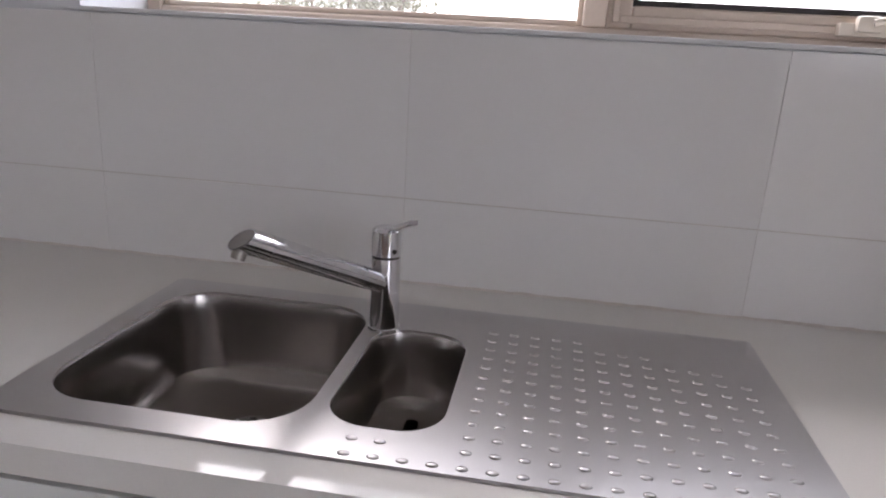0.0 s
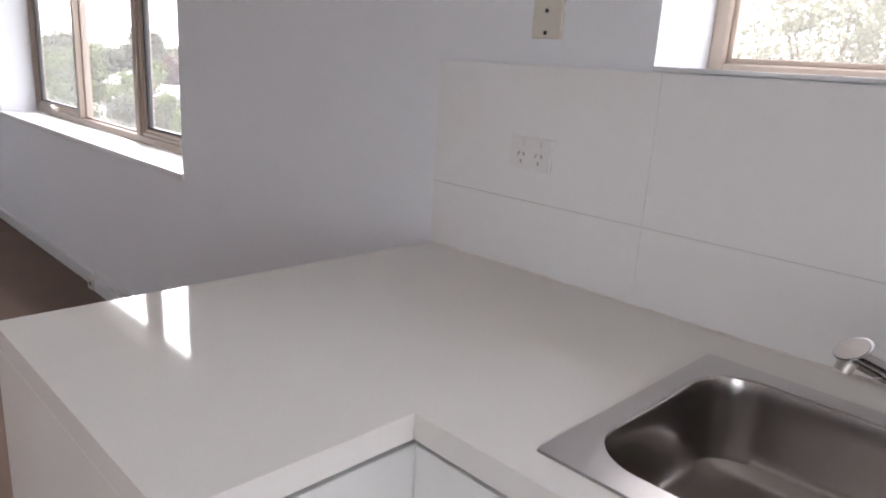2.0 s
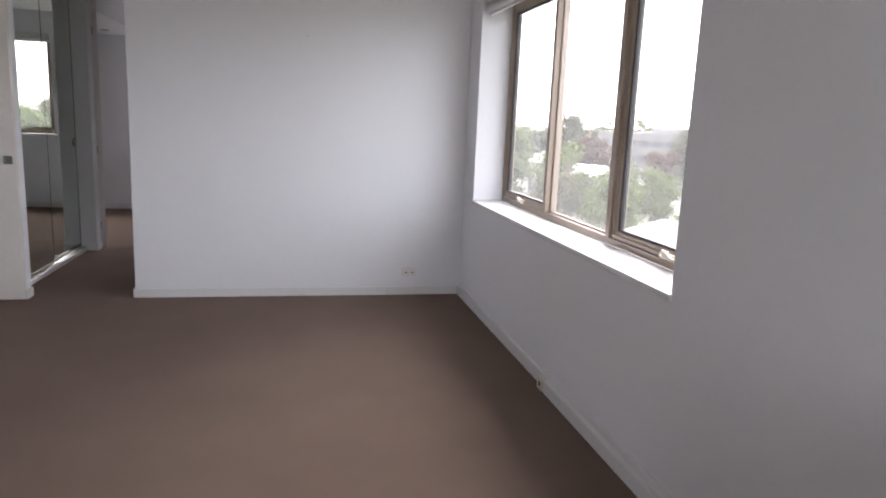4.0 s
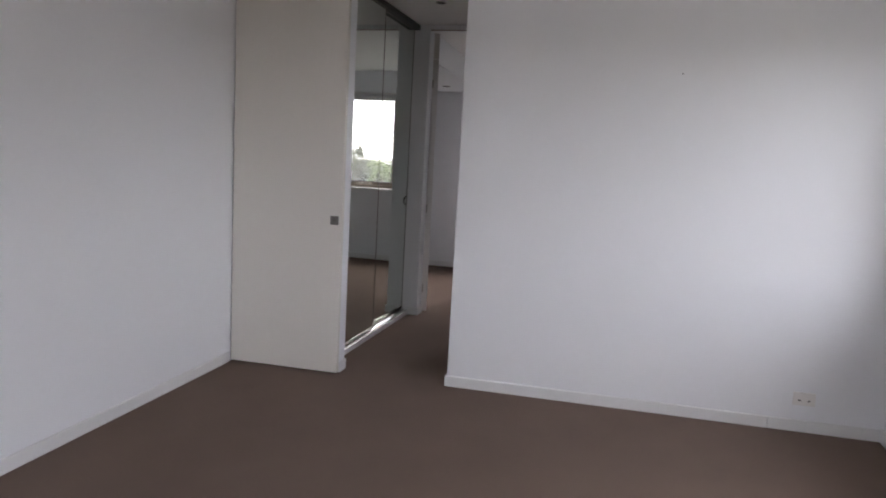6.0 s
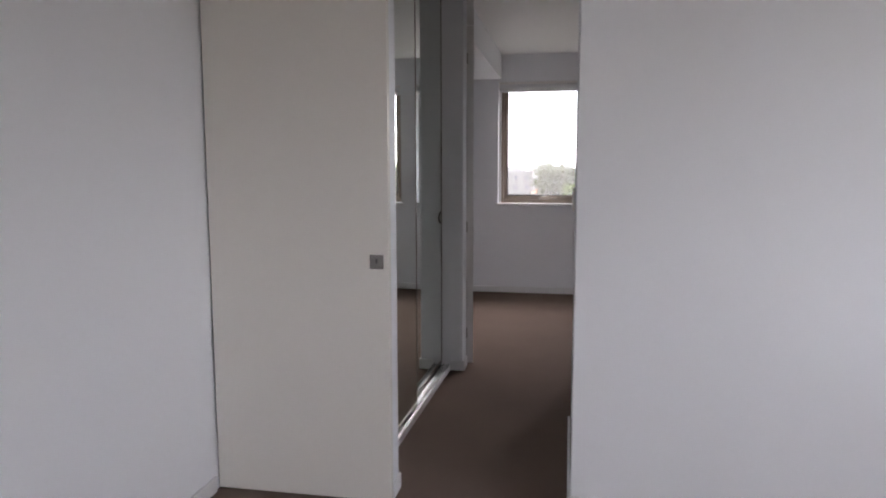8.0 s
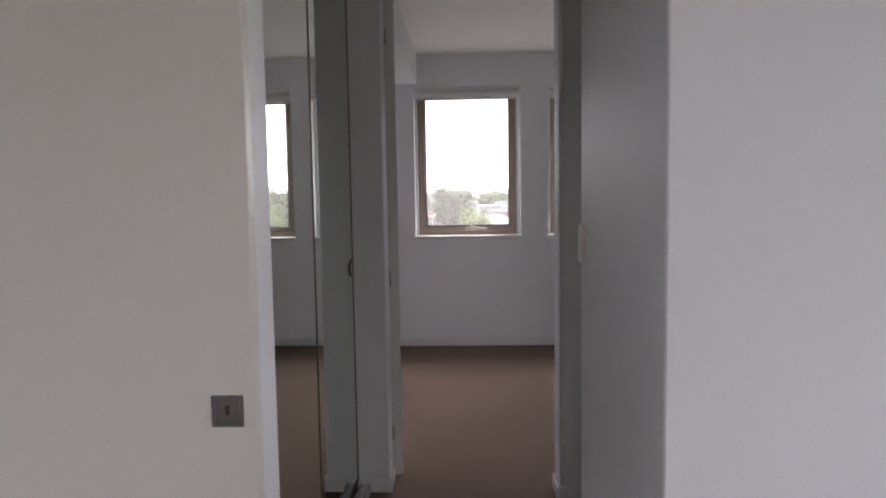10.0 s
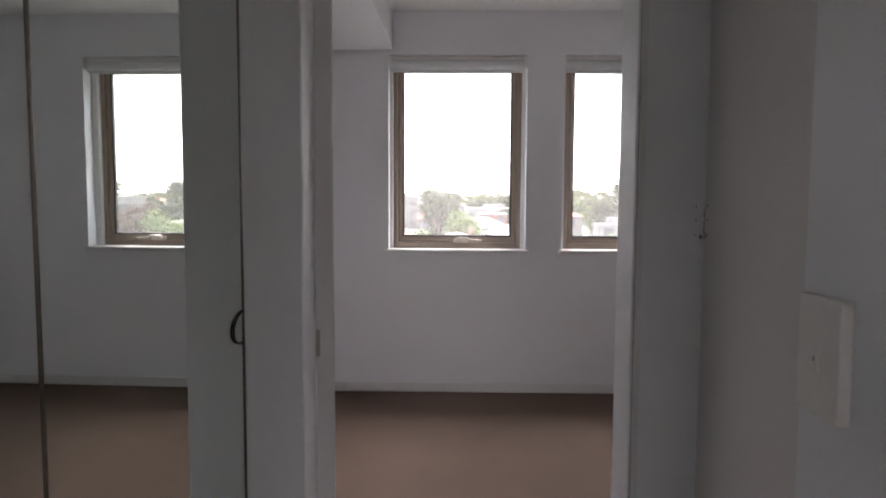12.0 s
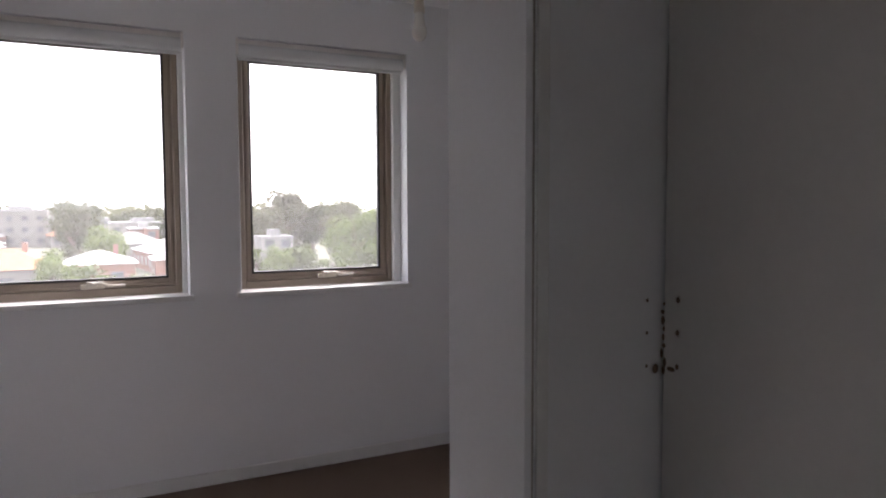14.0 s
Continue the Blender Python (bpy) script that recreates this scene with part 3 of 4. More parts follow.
def base_unit(x0, x1, y0, y1, face, label):
    """A base cabinet with a recessed finger channel under the worktop, its shade painted as a dark strip."""
    c = thing("base_cabinet", (x0 + x1) / 2, (y0 + y1) / 2, 0.0, label, "cabinet", group="kitchen base cabinets")
    bm = boxm(x0, x0 + 0.016, y0, y1, 0.1, Z - 0.044)
    box(bm, x1 - 0.016, x1, y0, y1, 0.1, Z - 0.044)
    box(bm, x0 + 0.016, x1 - 0.016, y0, y1, 0.1, 0.116)
    box(bm, x0 + 0.016, x1 - 0.016, y1 - 0.016, y1, 0.116, Z - 0.044)
    part("body", bm, M_LAM, c)
    if face == "x":
        part("channel", boxm(x1, x1 + 0.004, y0, y1, Z - 0.075, Z - 0.044), M_SHADOW, c, "strip coloured dark for the shade in the finger channel")
        part("door", boxm(x1 + 0.001, x1 + 0.019, y0 + 0.0015, y1 - 0.0015, 0.1, Z - 0.060, bevel=0.001, segs=1), M_LAM, c)
        part("kickboard", boxm(x0, x1 - 0.04, y0, y1, 0.0, 0.1), M_LAM, c)
    else:
        part("channel", boxm(x0, x1, y0 - 0.004, y0, Z - 0.075, Z - 0.044), M_SHADOW, c, "strip coloured dark for the shade in the finger channel")
        part("door", boxm(x0 + 0.0015, x1 - 0.0015, y0 - 0.019, y0 - 0.001, 0.1, Z - 0.060, bevel=0.001, segs=1), M_LAM, c)
        part("kickboard", boxm(x0, x1, y0 + 0.04, y1, 0.0, 0.1), M_LAM, c)
    return c


base_unit(4.89, 5.545, -1.026, -0.674, "x", "white laminate base cabinet under the peninsula")
cx = 5.566
for wdt, lb in ((0.90, "white laminate sink base cabinet"), (0.60, "white laminate base cabinet under the drainer"), (0.73, "white laminate base cabinet under the worktop")):
    base_unit(cx + (0.002 if cx > 5.6 else 0), cx + wdt, -0.672, -0.02, "y", lb)
    cx += wdt + 0.002
base_unit(4.89, 5.545, -0.673, -0.02, "x", "white laminate corner base cabinet")


# sink
def rounded(x0, x1, y0, y1, r, seg=8):
    pts = []
    for cx_, cy_, a0 in ((x1 - r, y1 - r, 0), (x0 + r, y1 - r, 90), (x0 + r, y0 + r, 180), (x1 - r, y0 + r, 270)):
        for i in range(seg + 1):
            a = radians(a0 + 90 * i / seg)
            pts.append((cx_ + r * math.cos(a), cy_ + r * math.sin(a)))
    return pts


SX0, SX1, SY0, SY1, SZ = 5.750, 6.813, -0.646, -0.136, Z + 0.004
sink = thing("kitchen_sink", 6.28, -0.38, Z, "stainless steel sink with two bowls and dimpled drainer", "sink")
BIG = (5.786, 6.158, -0.600, -0.184, 0.085)
SMALL = (6.180, 6.338, -0.572, -0.258, 0.060)
bm = bmesh.new()
loops = []
for pts in (rounded(SX0, SX1, SY0, SY1, 0.008, 3), rounded(*BIG), rounded(*SMALL)):
    vs = [bm.verts.new((x, y, SZ)) for x, y in pts]
    loops.append([bm.edges.new((vs[i], vs[(i + 1) % len(vs)])) for i in range(len(vs))])
bmesh.ops.triangle_fill(bm, use_beauty=True, use_dissolve=False, edges=[e for l_ in loops for e in l_])
outer = [e.verts[0] for e in loops[0]]
low = [bm.verts.new((v.co.x + (0.002 if v.co.x > 6.2 else -0.002), v.co.y + (0.002 if v.co.y > -0.4 else -0.002), Z + 0.0004)) for v in outer]
for i in range(len(outer)):
    j = (i + 1) % len(outer)
    bm.faces.new((outer[i], outer[j], low[j], low[i]))
deck = part("deck", bm, M_STEEL, sink)


def bowl(dims, depth, name, drain):
    x0, x1, y0, y1, r = dims
    prof = [(0.0, 0.0), (0.0015, 0.002), (0.003, 0.006), (0.005, 0.05), (0.010, depth * 0.72), (0.017, depth * 0.88), (0.034, depth * 0.97), (0.06, depth)]
    bm = bmesh.new()
    rings = []
    for inset, down in prof:
        rr = max(0.02, r - inset * 0.5)
        rings.append([bm.verts.new((x, y, SZ - down)) for x, y in rounded(x0 + inset, x1 - inset, y0 + inset, y1 - inset, rr)])
    for a, b in zip(rings[:-1], rings[1:]):
        for i in range(len(a)):
            j = (i + 1) % len(a)
            bm.faces.new((a[i], a[j], b[j], b[i]))
    bm.faces.new(rings[-1])
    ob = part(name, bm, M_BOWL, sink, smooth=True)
    dx, dy, dr = drain
    zb = SZ - depth
    d = cyl(bmesh.new(), (dx, dy, zb + 0.0005), (dx, dy, zb + 0.003), dr, dr * 0.93, seg=32)
    w_ = part("waste", d, M_CHROME, ob, "chrome basket waste", smooth=True)
    bm = bmesh.new()
    for k in range(12):
        a = 2 * math.pi * k / 12
        c, s = math.cos(a), math.sin(a)
        cyl(bm, (dx + c * dr * 0.35, dy + s * dr * 0.35, zb + 0.0046), (dx + c * dr * 0.78, dy + s * dr * 0.78, zb + 0.0046), 0.0022, seg=6)
    cyl(bm, (dx, dy, zb + 0.003), (dx, dy, zb + 0.010), 0.007, seg=12)
    part("well", cyl(bmesh.new(), (dx, dy, zb + 0.003), (dx, dy, zb + 0.0036), dr * 0.82, seg=28), M_BLACK, w_, "dark strainer well")
    part("strainer", bm, M_CHROME, w_, "chrome strainer spokes", smooth=True)
    return ob


bowl(BIG, 0.165, "large_bowl", (5.992, -0.366, 0.045))
bowl(SMALL, 0.13, "small_bowl", (6.259, -0.47, 0.022))
bm = bmesh.new()
bmesh.ops.create_uvsphere(bm, u_segments=10, v_segments=5, radius=1.0, matrix=Matrix.Diagonal((0.0082, 0.0062, 0.0024, 1)))
for f in bm.faces:
    f.smooth = True
dimple_mesh = bpy.data.meshes.new("dimple")
bm.to_mesh(dimple_mesh)
bm.free()
dimple_mesh.materials.append(M_STEEL)
for i in range(16):
    for j in range(14):
        x, y = 6.234 + 0.0352 * i, -0.634 + 0.0335 * j + 0.0003 * i
        if y > -0.20 - max(0.0, x - 6.42) * 0.30 or y < SY0 + 0.009:
            continue
        if x < 6.365 and -0.60 < y < -0.225 or x < 6.30 and y > -0.3:
            continue
        dimple = new("dimple", dimple_mesh)
        dimple.parent = deck
        dimple.location = (x, y, SZ - 0.0004)
        dimple.matrix_parent_inverse = deck.matrix_world.inverted()

# mixer tap
tap = thing("mixer_tap", 6.190, -0.262, SZ, "chrome single-lever kitchen mixer tap", "tap")
TX, TY = 6.190, -0.262
bm = cyl(bmesh.new(), (TX, TY, SZ), (TX, TY, SZ + 0.006), 0.028, 0.027, seg=32)
part("base_ring", bm, M_CHROME, tap, smooth=True)
part("body", cyl(bmesh.new(), (TX, TY, SZ + 0.006), (TX, TY, 1.032), 0.0245, seg=36), M_CHROME, tap, smooth=True)
part("joint", cyl(bmesh.new(), (TX, TY, 1.032), (TX, TY, 1.036), 0.0225, seg=32), M_BLACK, tap, "dark joint ring")
bm = cyl(bmesh.new(), (TX, TY, 1.036), (TX, TY, 1.077), 0.0245, seg=36)
cyl(bm, (TX, TY, 1.077), (TX, TY, 1.081), 0.0245, 0.020, seg=36)
part("cartridge_cap", bm, M_CHROME, tap, smooth=True)
LV = Vector((0.060, -0.082, 0.040)).normalized()
bm = bmesh.new()
p0 = Vector((TX, TY, 1.076)) + Vector((LV.x, LV.y, 0)) * 0.004
side = LV.cross(Vector((0, 0, 1))).normalized()
upw = side.cross(LV).normalized()
# a flat blade, slightly waisted and cut off aslant
secs = [(0.0, 0.0080, 0.0052), (0.03, 0.0064, 0.0046), (0.07, 0.0062, 0.0042), (0.102, 0.0070, 0.0038)]
rows_ = []
for d_, wd_, th_ in secs:
    rows_.append([bm.verts.new(p0 + LV * (d_ + (0.006 if (d_ > 0.09 and j_ > 0) else 0.0)) + side * (i_ * wd_) + upw * (j_ * th_)) for i_, j_ in ((-1, -1), (1, -1), (1, 1), (-1, 1))])
for ra, rb in zip(rows_[:-1], rows_[1:]):
    for k in range(4):
        bm.faces.new((ra[k], ra[(k + 1) % 4], rb[(k + 1) % 4], rb[k]))
bm.faces.new(rows_[0][::-1])
bm.faces.new(rows_[-1])
bmesh.ops.bevel(bm, geom=list(bm.edges), offset=0.0012, segments=2, affect="EDGES", profile=0.5)
part("lever", bm, M_CHROME, tap, smooth=True)
part("index_dot", cyl(bmesh.new(), (TX + 0.0165, TY - 0.0165, 1.046), (TX + 0.0182, TY - 0.0182, 1.046), 0.004, seg=10), M_BLACK, tap)
TIP = Vector((6.052, -0.480, 1.103))
root = Vector((TX, TY, 0.984))
ax = (TIP - root).normalized()
bm = bmesh.new()
cyl(bm, root + ax * 0.012, TIP, 0.0182, seg=32)
up_ = (Vector((0, 0, 1)) - ax * ax.z).normalized()
for v in bm.verts:                       # the end is cut aslant and runs out to a beak below
    if (v.co - TIP).length < 0.025:
        v.co += ax * (0.012 - 0.72 * (v.co - TIP).dot(up_))
part("spout", bm, M_CHROME, tap, smooth=True)
bm = cyl(bmesh.new(), TIP, TIP + ax * 0.0008, 0.0162, seg=32)
for v in bm.verts:
    v.co += ax * (0.0124 - 0.72 * (v.co - TIP).dot(up_))
# dark metal here paints the grey reflection on the slanted chrome end
part("spout_face", bm, M_PULL, tap, "slanting end face coloured dark to dim its bright reflection")
part("spout_collar", cyl(bmesh.new(), TIP - ax * 0.034, TIP - ax * 0.0315, 0.0188, seg=28), M_CHROME, tap, smooth=True)
part("aerator", cyl(bmesh.new(), TIP + ax * 0.008 - up_ * 0.012, TIP + ax * 0.008 - up_ * 0.0275, 0.0105, 0.0095, seg=20), M_SATIN, tap, smooth=True)


# double power point over the worktop, blank plate above, other sockets
def socket(x, z, w, h, mat, label, name="power_point"):
    s = thing(name, x, 0, z, label, "socket")
    part("plate", boxm(x - w / 2, x + w / 2, -0.009, -0.0005, z - h / 2, z + h / 2, bevel=0.003), mat, s)
    return s


pp = socket(5.207, 1.190, 0.122, 0.078, M_PLASTIC, "white double power point on the tiled splashback")
pp.location.y = 0
for dx in (-0.026, 0.026):
    part("switch", boxm(5.207 + dx - 0.007, 5.207 + dx + 0.007, -0.0125, -0.009, 1.207, 1.222, bevel=0.0015), M_PLASTIC, pp)
    for sx, sz, tilt in ((-0.008, 0.002, 28), (0.008, 0.002, -28), (0.0, -0.016, 0)):
        b_ = boxm(-0.0016, 0.0016, -0.0105, -0.0085, -0.0045, 0.0045)
        bmesh.ops.transform(b_, verts=b_.verts, matrix=Matrix.Translation((5.207 + dx + sx, 0, 1.186 + sz)) @ Matrix.Rotation(radians(tilt), 4, "Y"))
        part("slot", b_, M_SLOT, pp, "dark socket slot")
pp.location.y = -0.0105

bp_ = socket(5.212, 1.513, 0.082, 0.122, M_OLDPLASTIC, "aged cream blank wall plate with two screws", "blank_plate")
for dz in (-0.048, 0.0):
    part("screw", cyl(bmesh.new(), (5.210, -0.0092, 1.513 + dz), (5.210, -0.0105, 1.513 + dz), 0.005, seg=12), M_BLACK, bp_, "dark screw recess")

ws = thing("power_point", 0, -0.44, 0.2, "white double power point low on the end wall", "socket")
part("plate", boxm(0.0005, 0.010, -0.503, -0.381, 0.162, 0.240, bevel=0.003), M_PLASTIC, ws)
for dy in (-0.026, 0.026):
    part("switch", boxm(0.010, 0.013, -0.442 + dy - 0.006, -0.442 + dy + 0.006, 0.218, 0.232, bevel=0.001), M_PLASTIC, ws)
    part("slot", boxm(0.0098, 0.0106, -0.442 + dy - 0.007, -0.442 + dy + 0.007, 0.188, 0.196), M_BLACK, ws, "dark socket slots")

so = thing("skirting_outlet", 2.157, -0.022, 0.03, "cream outlet block fixed on the skirting board", "socket")
part("block", boxm(2.118, 2.195, -0.060, -0.0222, 0.004, 0.070, bevel=0.006), M_OLDPLASTIC, so)
part("port", boxm(2.150, 2.176, -0.0615, -0.0595, 0.03, 0.052), M_BLACK, so, "dark socket opening")

lsw = thing("light_switch", -0.895, HALL_N, 1.28, "white rocker light switch plate on the hall wall", "light switch")
part("plate", boxm(-0.934, -0.856, HALL_N - 0.011, HALL_N + 0.0025, 1.207, 1.326, bevel=0.003), M_PLASTIC, lsw)
part("rocker", boxm(-0.901, -0.889, HALL_N - 0.014, HALL_N - 0.011, 1.252, 1.278, bevel=0.001), M_PLASTIC, lsw)
part("indicator", boxm(-0.897, -0.893, HALL_N - 0.0148, HALL_N - 0.014, 1.262, 1.267), M_SATIN, lsw)

part_hole = thing("picture_hook_hole", 0, -1.292, 2.052, "small dark empty screw hole in white plaster", "screw hole")
part("hole", cyl(bmesh.new(), (0.0005, -1.292, 2.052), (0.002, -1.292, 2.052), 0.004, seg=10), M_BLACK, part_hole)

# bare pendant bulb in the bedroom
pb = thing("pendant_bulb", -3.55, -1.86, CEIL, "bare bulb on a short white ceiling cord", "ceiling lamp")
part("rose", cyl(bmesh.new(), (-3.55, -1.86, CEIL), (-3.55, -1.86, CEIL - 0.025), 0.04, 0.03, seg=24), M_PLASTIC, pb, smooth=True)
part("cord", cyl(bmesh.new(), (-3.55, -1.86, CEIL - 0.02), (-3.55, -1.86, 2.24), 0.003, seg=8), M_PLASTIC, pb)
part("holder", cyl(bmesh.new(), (-3.55, -1.86, 2.25), (-3.55, -1.86, 2.17), 0.013, 0.02, seg=20), M_OLDPLASTIC, pb, smooth=True)
bm = bmesh.new()
bmesh.ops.create_uvsphere(bm, u_segments=20, v_segments=12, radius=0.027, matrix=Matrix.Translation((-3.55, -1.86, 2.105)) @ Matrix.Diagonal((1, 1, 1.25, 1)))
cyl(bm, (-3.55, -1.86, 2.17), (-3.55, -1.86, 2.12), 0.014, 0.022, seg=20)
part("bulb", bm, M_BULB, pb, "frosted glass bulb", smooth=True)

# dark fittings under the bulkhead and in the hall ceiling
bd = thing("bulkhead_vent", -4.45, -3.78, 2.425, "small dark recessed fitting under the bulkhead", "ceiling fitting")
part("rim", cyl(bmesh.new(), (-4.45, -3.78, 2.425), (-4.45, -3.78, 2.420), 0.055, 0.05, seg=24), M_SATIN, bd, smooth=True)
part("opening", cyl(bmesh.new(), (-4.45, -3.78, 2.420), (-4.45, -3.78, 2.418), 0.042, seg=24), M_BLACK, bd)
dl = thing("downlight", -1.05, -3.035, CEIL, "small dark recessed hall downlight", "ceiling lamp")
part("trim_ring", cyl(bmesh.new(), (-1.05, -3.035, CEIL), (-1.05, -3.035, CEIL - 0.006), 0.045, 0.042, seg=28), M_SATIN, dl, smooth=True)
part("lens", cyl(bmesh.new(), (-1.05, -3.035, CEIL - 0.006), (-1.05, -3.035, CEIL - 0.008), 0.032, seg=24), M_BLACK, dl)

# ---- outside ----
GZ = -9.0
bm = bmesh.new()
bmesh.ops.create_grid(bm, x_segments=2, y_segments=2, size=4000, matrix=Matrix.Translation((0, 0, GZ)))
structure("ground", bm, M_GROUND, "suburban ground of lawns and yards to the horizon", "ground")


def leaf_crown(seed, rx, rz, lobes, n, size):
    """A crown of many small leaf clumps scattered on overlapping lobes."""
    rnd = random.Random(seed)
    cs = []
    for i in range(lobes):
        a, h = rnd.uniform(0, 6.283), rnd.uniform(-0.95, 0.75)
        r = rx * rnd.uniform(0.25, 0.72) * math.sqrt(max(0.1, 1 - h * h))
        cs.append((Vector((r * math.cos(a), r * math.sin(a), rz * h)), rnd.uniform(0.33, 0.55)))
    verts, faces = [], []
    for i in range(n):
        c, s = cs[rnd.randrange(lobes)]
        d = Vector((rnd.gauss(0, 1), rnd.gauss(0, 1), rnd.gauss(0, 1))).normalized()
        core = i % 3 == 0
        p = c + Vector((d.x * rx * s, d.y * rx * s, d.z * rz * s)) * (rnd.uniform(0.1, 0.6) if core else rnd.uniform(0.6, 1.05))
        nor = (d + (c * (0.4 / rx)) + Vector((rnd.gauss(0, 0.3), rnd.gauss(0, 0.3), rnd.gauss(0, 0.3)))).normalized()
        t1 = nor.cross(Vector((rnd.gauss(0, 1), rnd.gauss(0, 1), rnd.gauss(0, 1)))).normalized()
        t2 = nor.cross(t1)
        k = size * (rnd.uniform(1.8, 2.6) if core else rnd.uniform(0.6, 1.4))
        b0 = len(verts)
        verts += [p + t1 * k, p + t2 * k * 0.6, p - t1 * k * 0.8, p - t2 * k * 0.6]
        faces.append((b0, b0 + 1, b0 + 2, b0 + 3))
    me = bpy.data.meshes.new("crown")
    me.from_pydata(verts, [], faces)
    return me


def trunk_mesh(rnd, h, r, spread):
    bm = bmesh.new()
    cyl(bm, (0, 0, 0), (0, 0, h * 0.6), r, r * 0.7, seg=8)
    for i in range(6):
        a = i * 1.05 + rnd.uniform(-0.3, 0.3)
        e = Vector((math.cos(a) * spread * 0.6, math.sin(a) * spread * 0.6, h * rnd.uniform(0.85, 1.15)))
        cyl(bm, (0, 0, h * rnd.uniform(0.4, 0.6)), e, r * 0.5, r * 0.12, seg=6)
    return bm


def tree_kind(name, seed, h, rx, rz, lobes, n, size, mat, label):
    """A tree at the origin: tapered trunk with limbs and a leafy crown."""
    rnd = random.Random(seed)
    t = thing(name, 0, 0, 0, label, "tree", group="suburb trees")
    part("trunk", trunk_mesh(rnd, h - rz * 0.4, 0.035 * h, rx), M_BARK, t)
    me = leaf_crown(seed, rx, rz, lobes, n, size)
    me.materials.append(mat)
    c = new("crown", me)
    c.parent = t
    c.location = (0, 0, h - rz * 0.85)
    return t


KINDS = [
    tree_kind("tree", 11, 8.0, 4.2, 3.6, 20, 4200, 0.23, M_LEAF, "leafy bright green garden tree"),
    tree_kind("tree", 12, 11.0, 5.2, 4.6, 22, 4600, 0.27, M_LEAFG, "broad grey-green eucalypt tree"),
    tree_kind("tree", 13, 10.0, 5.6, 3.8, 24, 4600, 0.27, M_LEAFD, "dark spreading evergreen tree"),
    tree_kind("tree", 14, 6.5, 3.2, 2.9, 16, 2600, 0.22, M_LEAFR, "russet autumn garden tree"),
    tree_kind("tree", 15, 12.0, 1.9, 5.6, 14, 2200, 0.24, M_LEAFD, "tall narrow dark conifer tree"),
    tree_kind("shrub", 19, 3.6, 3.4, 2.2, 12, 900, 0.28, M_LEAF, "rounded green garden shrub"),
]


def put_tree(kind, x, y, s, turn, first=[0] * 6):
    m = Matrix.Translation((x, y, GZ)) @ Matrix.Rotation(turn, 4, "Z") @ Matrix.Diagonal((s, s, s, 1))
    if not first[kind]:
        first[kind] = 1
        KINDS[kind].matrix_basis = m
        return
    o = copy_thing(KINDS[kind], Matrix.Identity(4))
    o.matrix_basis = m


# tall gum close by the kitchen window
gum = thing("gum_tree", 0, 0, 0, "tall sparse pale eucalypt close to the building", "tree")
rnd = random.Random(3)
part("trunk", trunk_mesh(rnd, 12.5, 0.42, 5.0), M_BARK, gum)
me = leaf_crown(21, 7.4, 5.4, 46, 26000, 0.075)
me.materials.append(M_LEAFP)
c = new("crown", me)
c.parent = gum
c.location = (0, 0, 11.2)
gum.location = (-3.4, 31.0, GZ)


def house(seed, w, d, h, roof_h, wall_mat, roof_mat, flat=False, storeys=1):
    """A house with walls, a hipped or flat roof and windows on its sides; origin at its base."""
    rnd = random.Random(seed)
    t = thing("house", 0, 0, 0, {True: "white flat-roofed suburban building", False: "suburban house with hipped roof"}[flat], "house", group="suburb houses")
    part("wall", boxm(-w / 2, w / 2, -d / 2, d / 2, 0, h), wall_mat, t)
    if flat:
        part("roof", box(boxm(-w / 2 - 0.2, w / 2 + 0.2, -d / 2 - 0.2, d / 2 + 0.2, h, h + 0.35), -w / 6, w / 6, -d / 5, d / 5, h + 0.35, h + 1.4), roof_mat, t)
    else:
        e = 0.45
        bm = bmesh.new()
        k = min(w, d) / 2
        vs = [bm.verts.new(p) for p in ((-w / 2 - e, -d / 2 - e, h - 0.1), (w / 2 + e, -d / 2 - e, h - 0.1), (w / 2 + e, d / 2 + e, h - 0.1), (-w / 2 - e, d / 2 + e, h - 0.1),
                                        (-(w / 2 - k) - 0.3, -(d / 2 - k), h + roof_h), ((w / 2 - k) + 0.3, (d / 2 - k), h + roof_h))]
        for f in ((0, 1, 5, 4), (1, 2, 5), (2, 3, 4, 5), (3, 0, 4), (3, 2, 1, 0)):
            bm.faces.new([vs[i] for i in f])
        rf = part("roof", bm, roof_mat, t)
        part("chimney", boxm(w / 4 - 0.3, w / 4 + 0.3, 0.3, 0.9, h + 0.2, h + roof_h + 0.7), M_BRICK, rf)
    for s in range(storeys):
        z0 = 0.9 + s * 3.0
        nx = max(2, int(w / 3))
        hw = 1.25 if storeys > 2 else 0.75
        for i in range(nx):
            x = -w / 2 + (i + 0.5) * w / nx
            for sy in (-1, 1):
                part("window", boxm(x - hw, x + hw, sy * (d / 2) - 0.03, sy * (d / 2) + 0.03, z0, z0 + 1.3), M_DARKWIN, t)
        ny = max(2, int(d / 3.5))
        for i in range(ny):
            y = -d / 2 + (i + 0.5) * d / ny
            for sx in (-1, 1):
                part("window", boxm(sx * (w / 2) - 0.03, sx * (w / 2) + 0.03, y - 0.7, y + 0.7, z0, z0 + 1.3), M_DARKWIN, t)
    return t


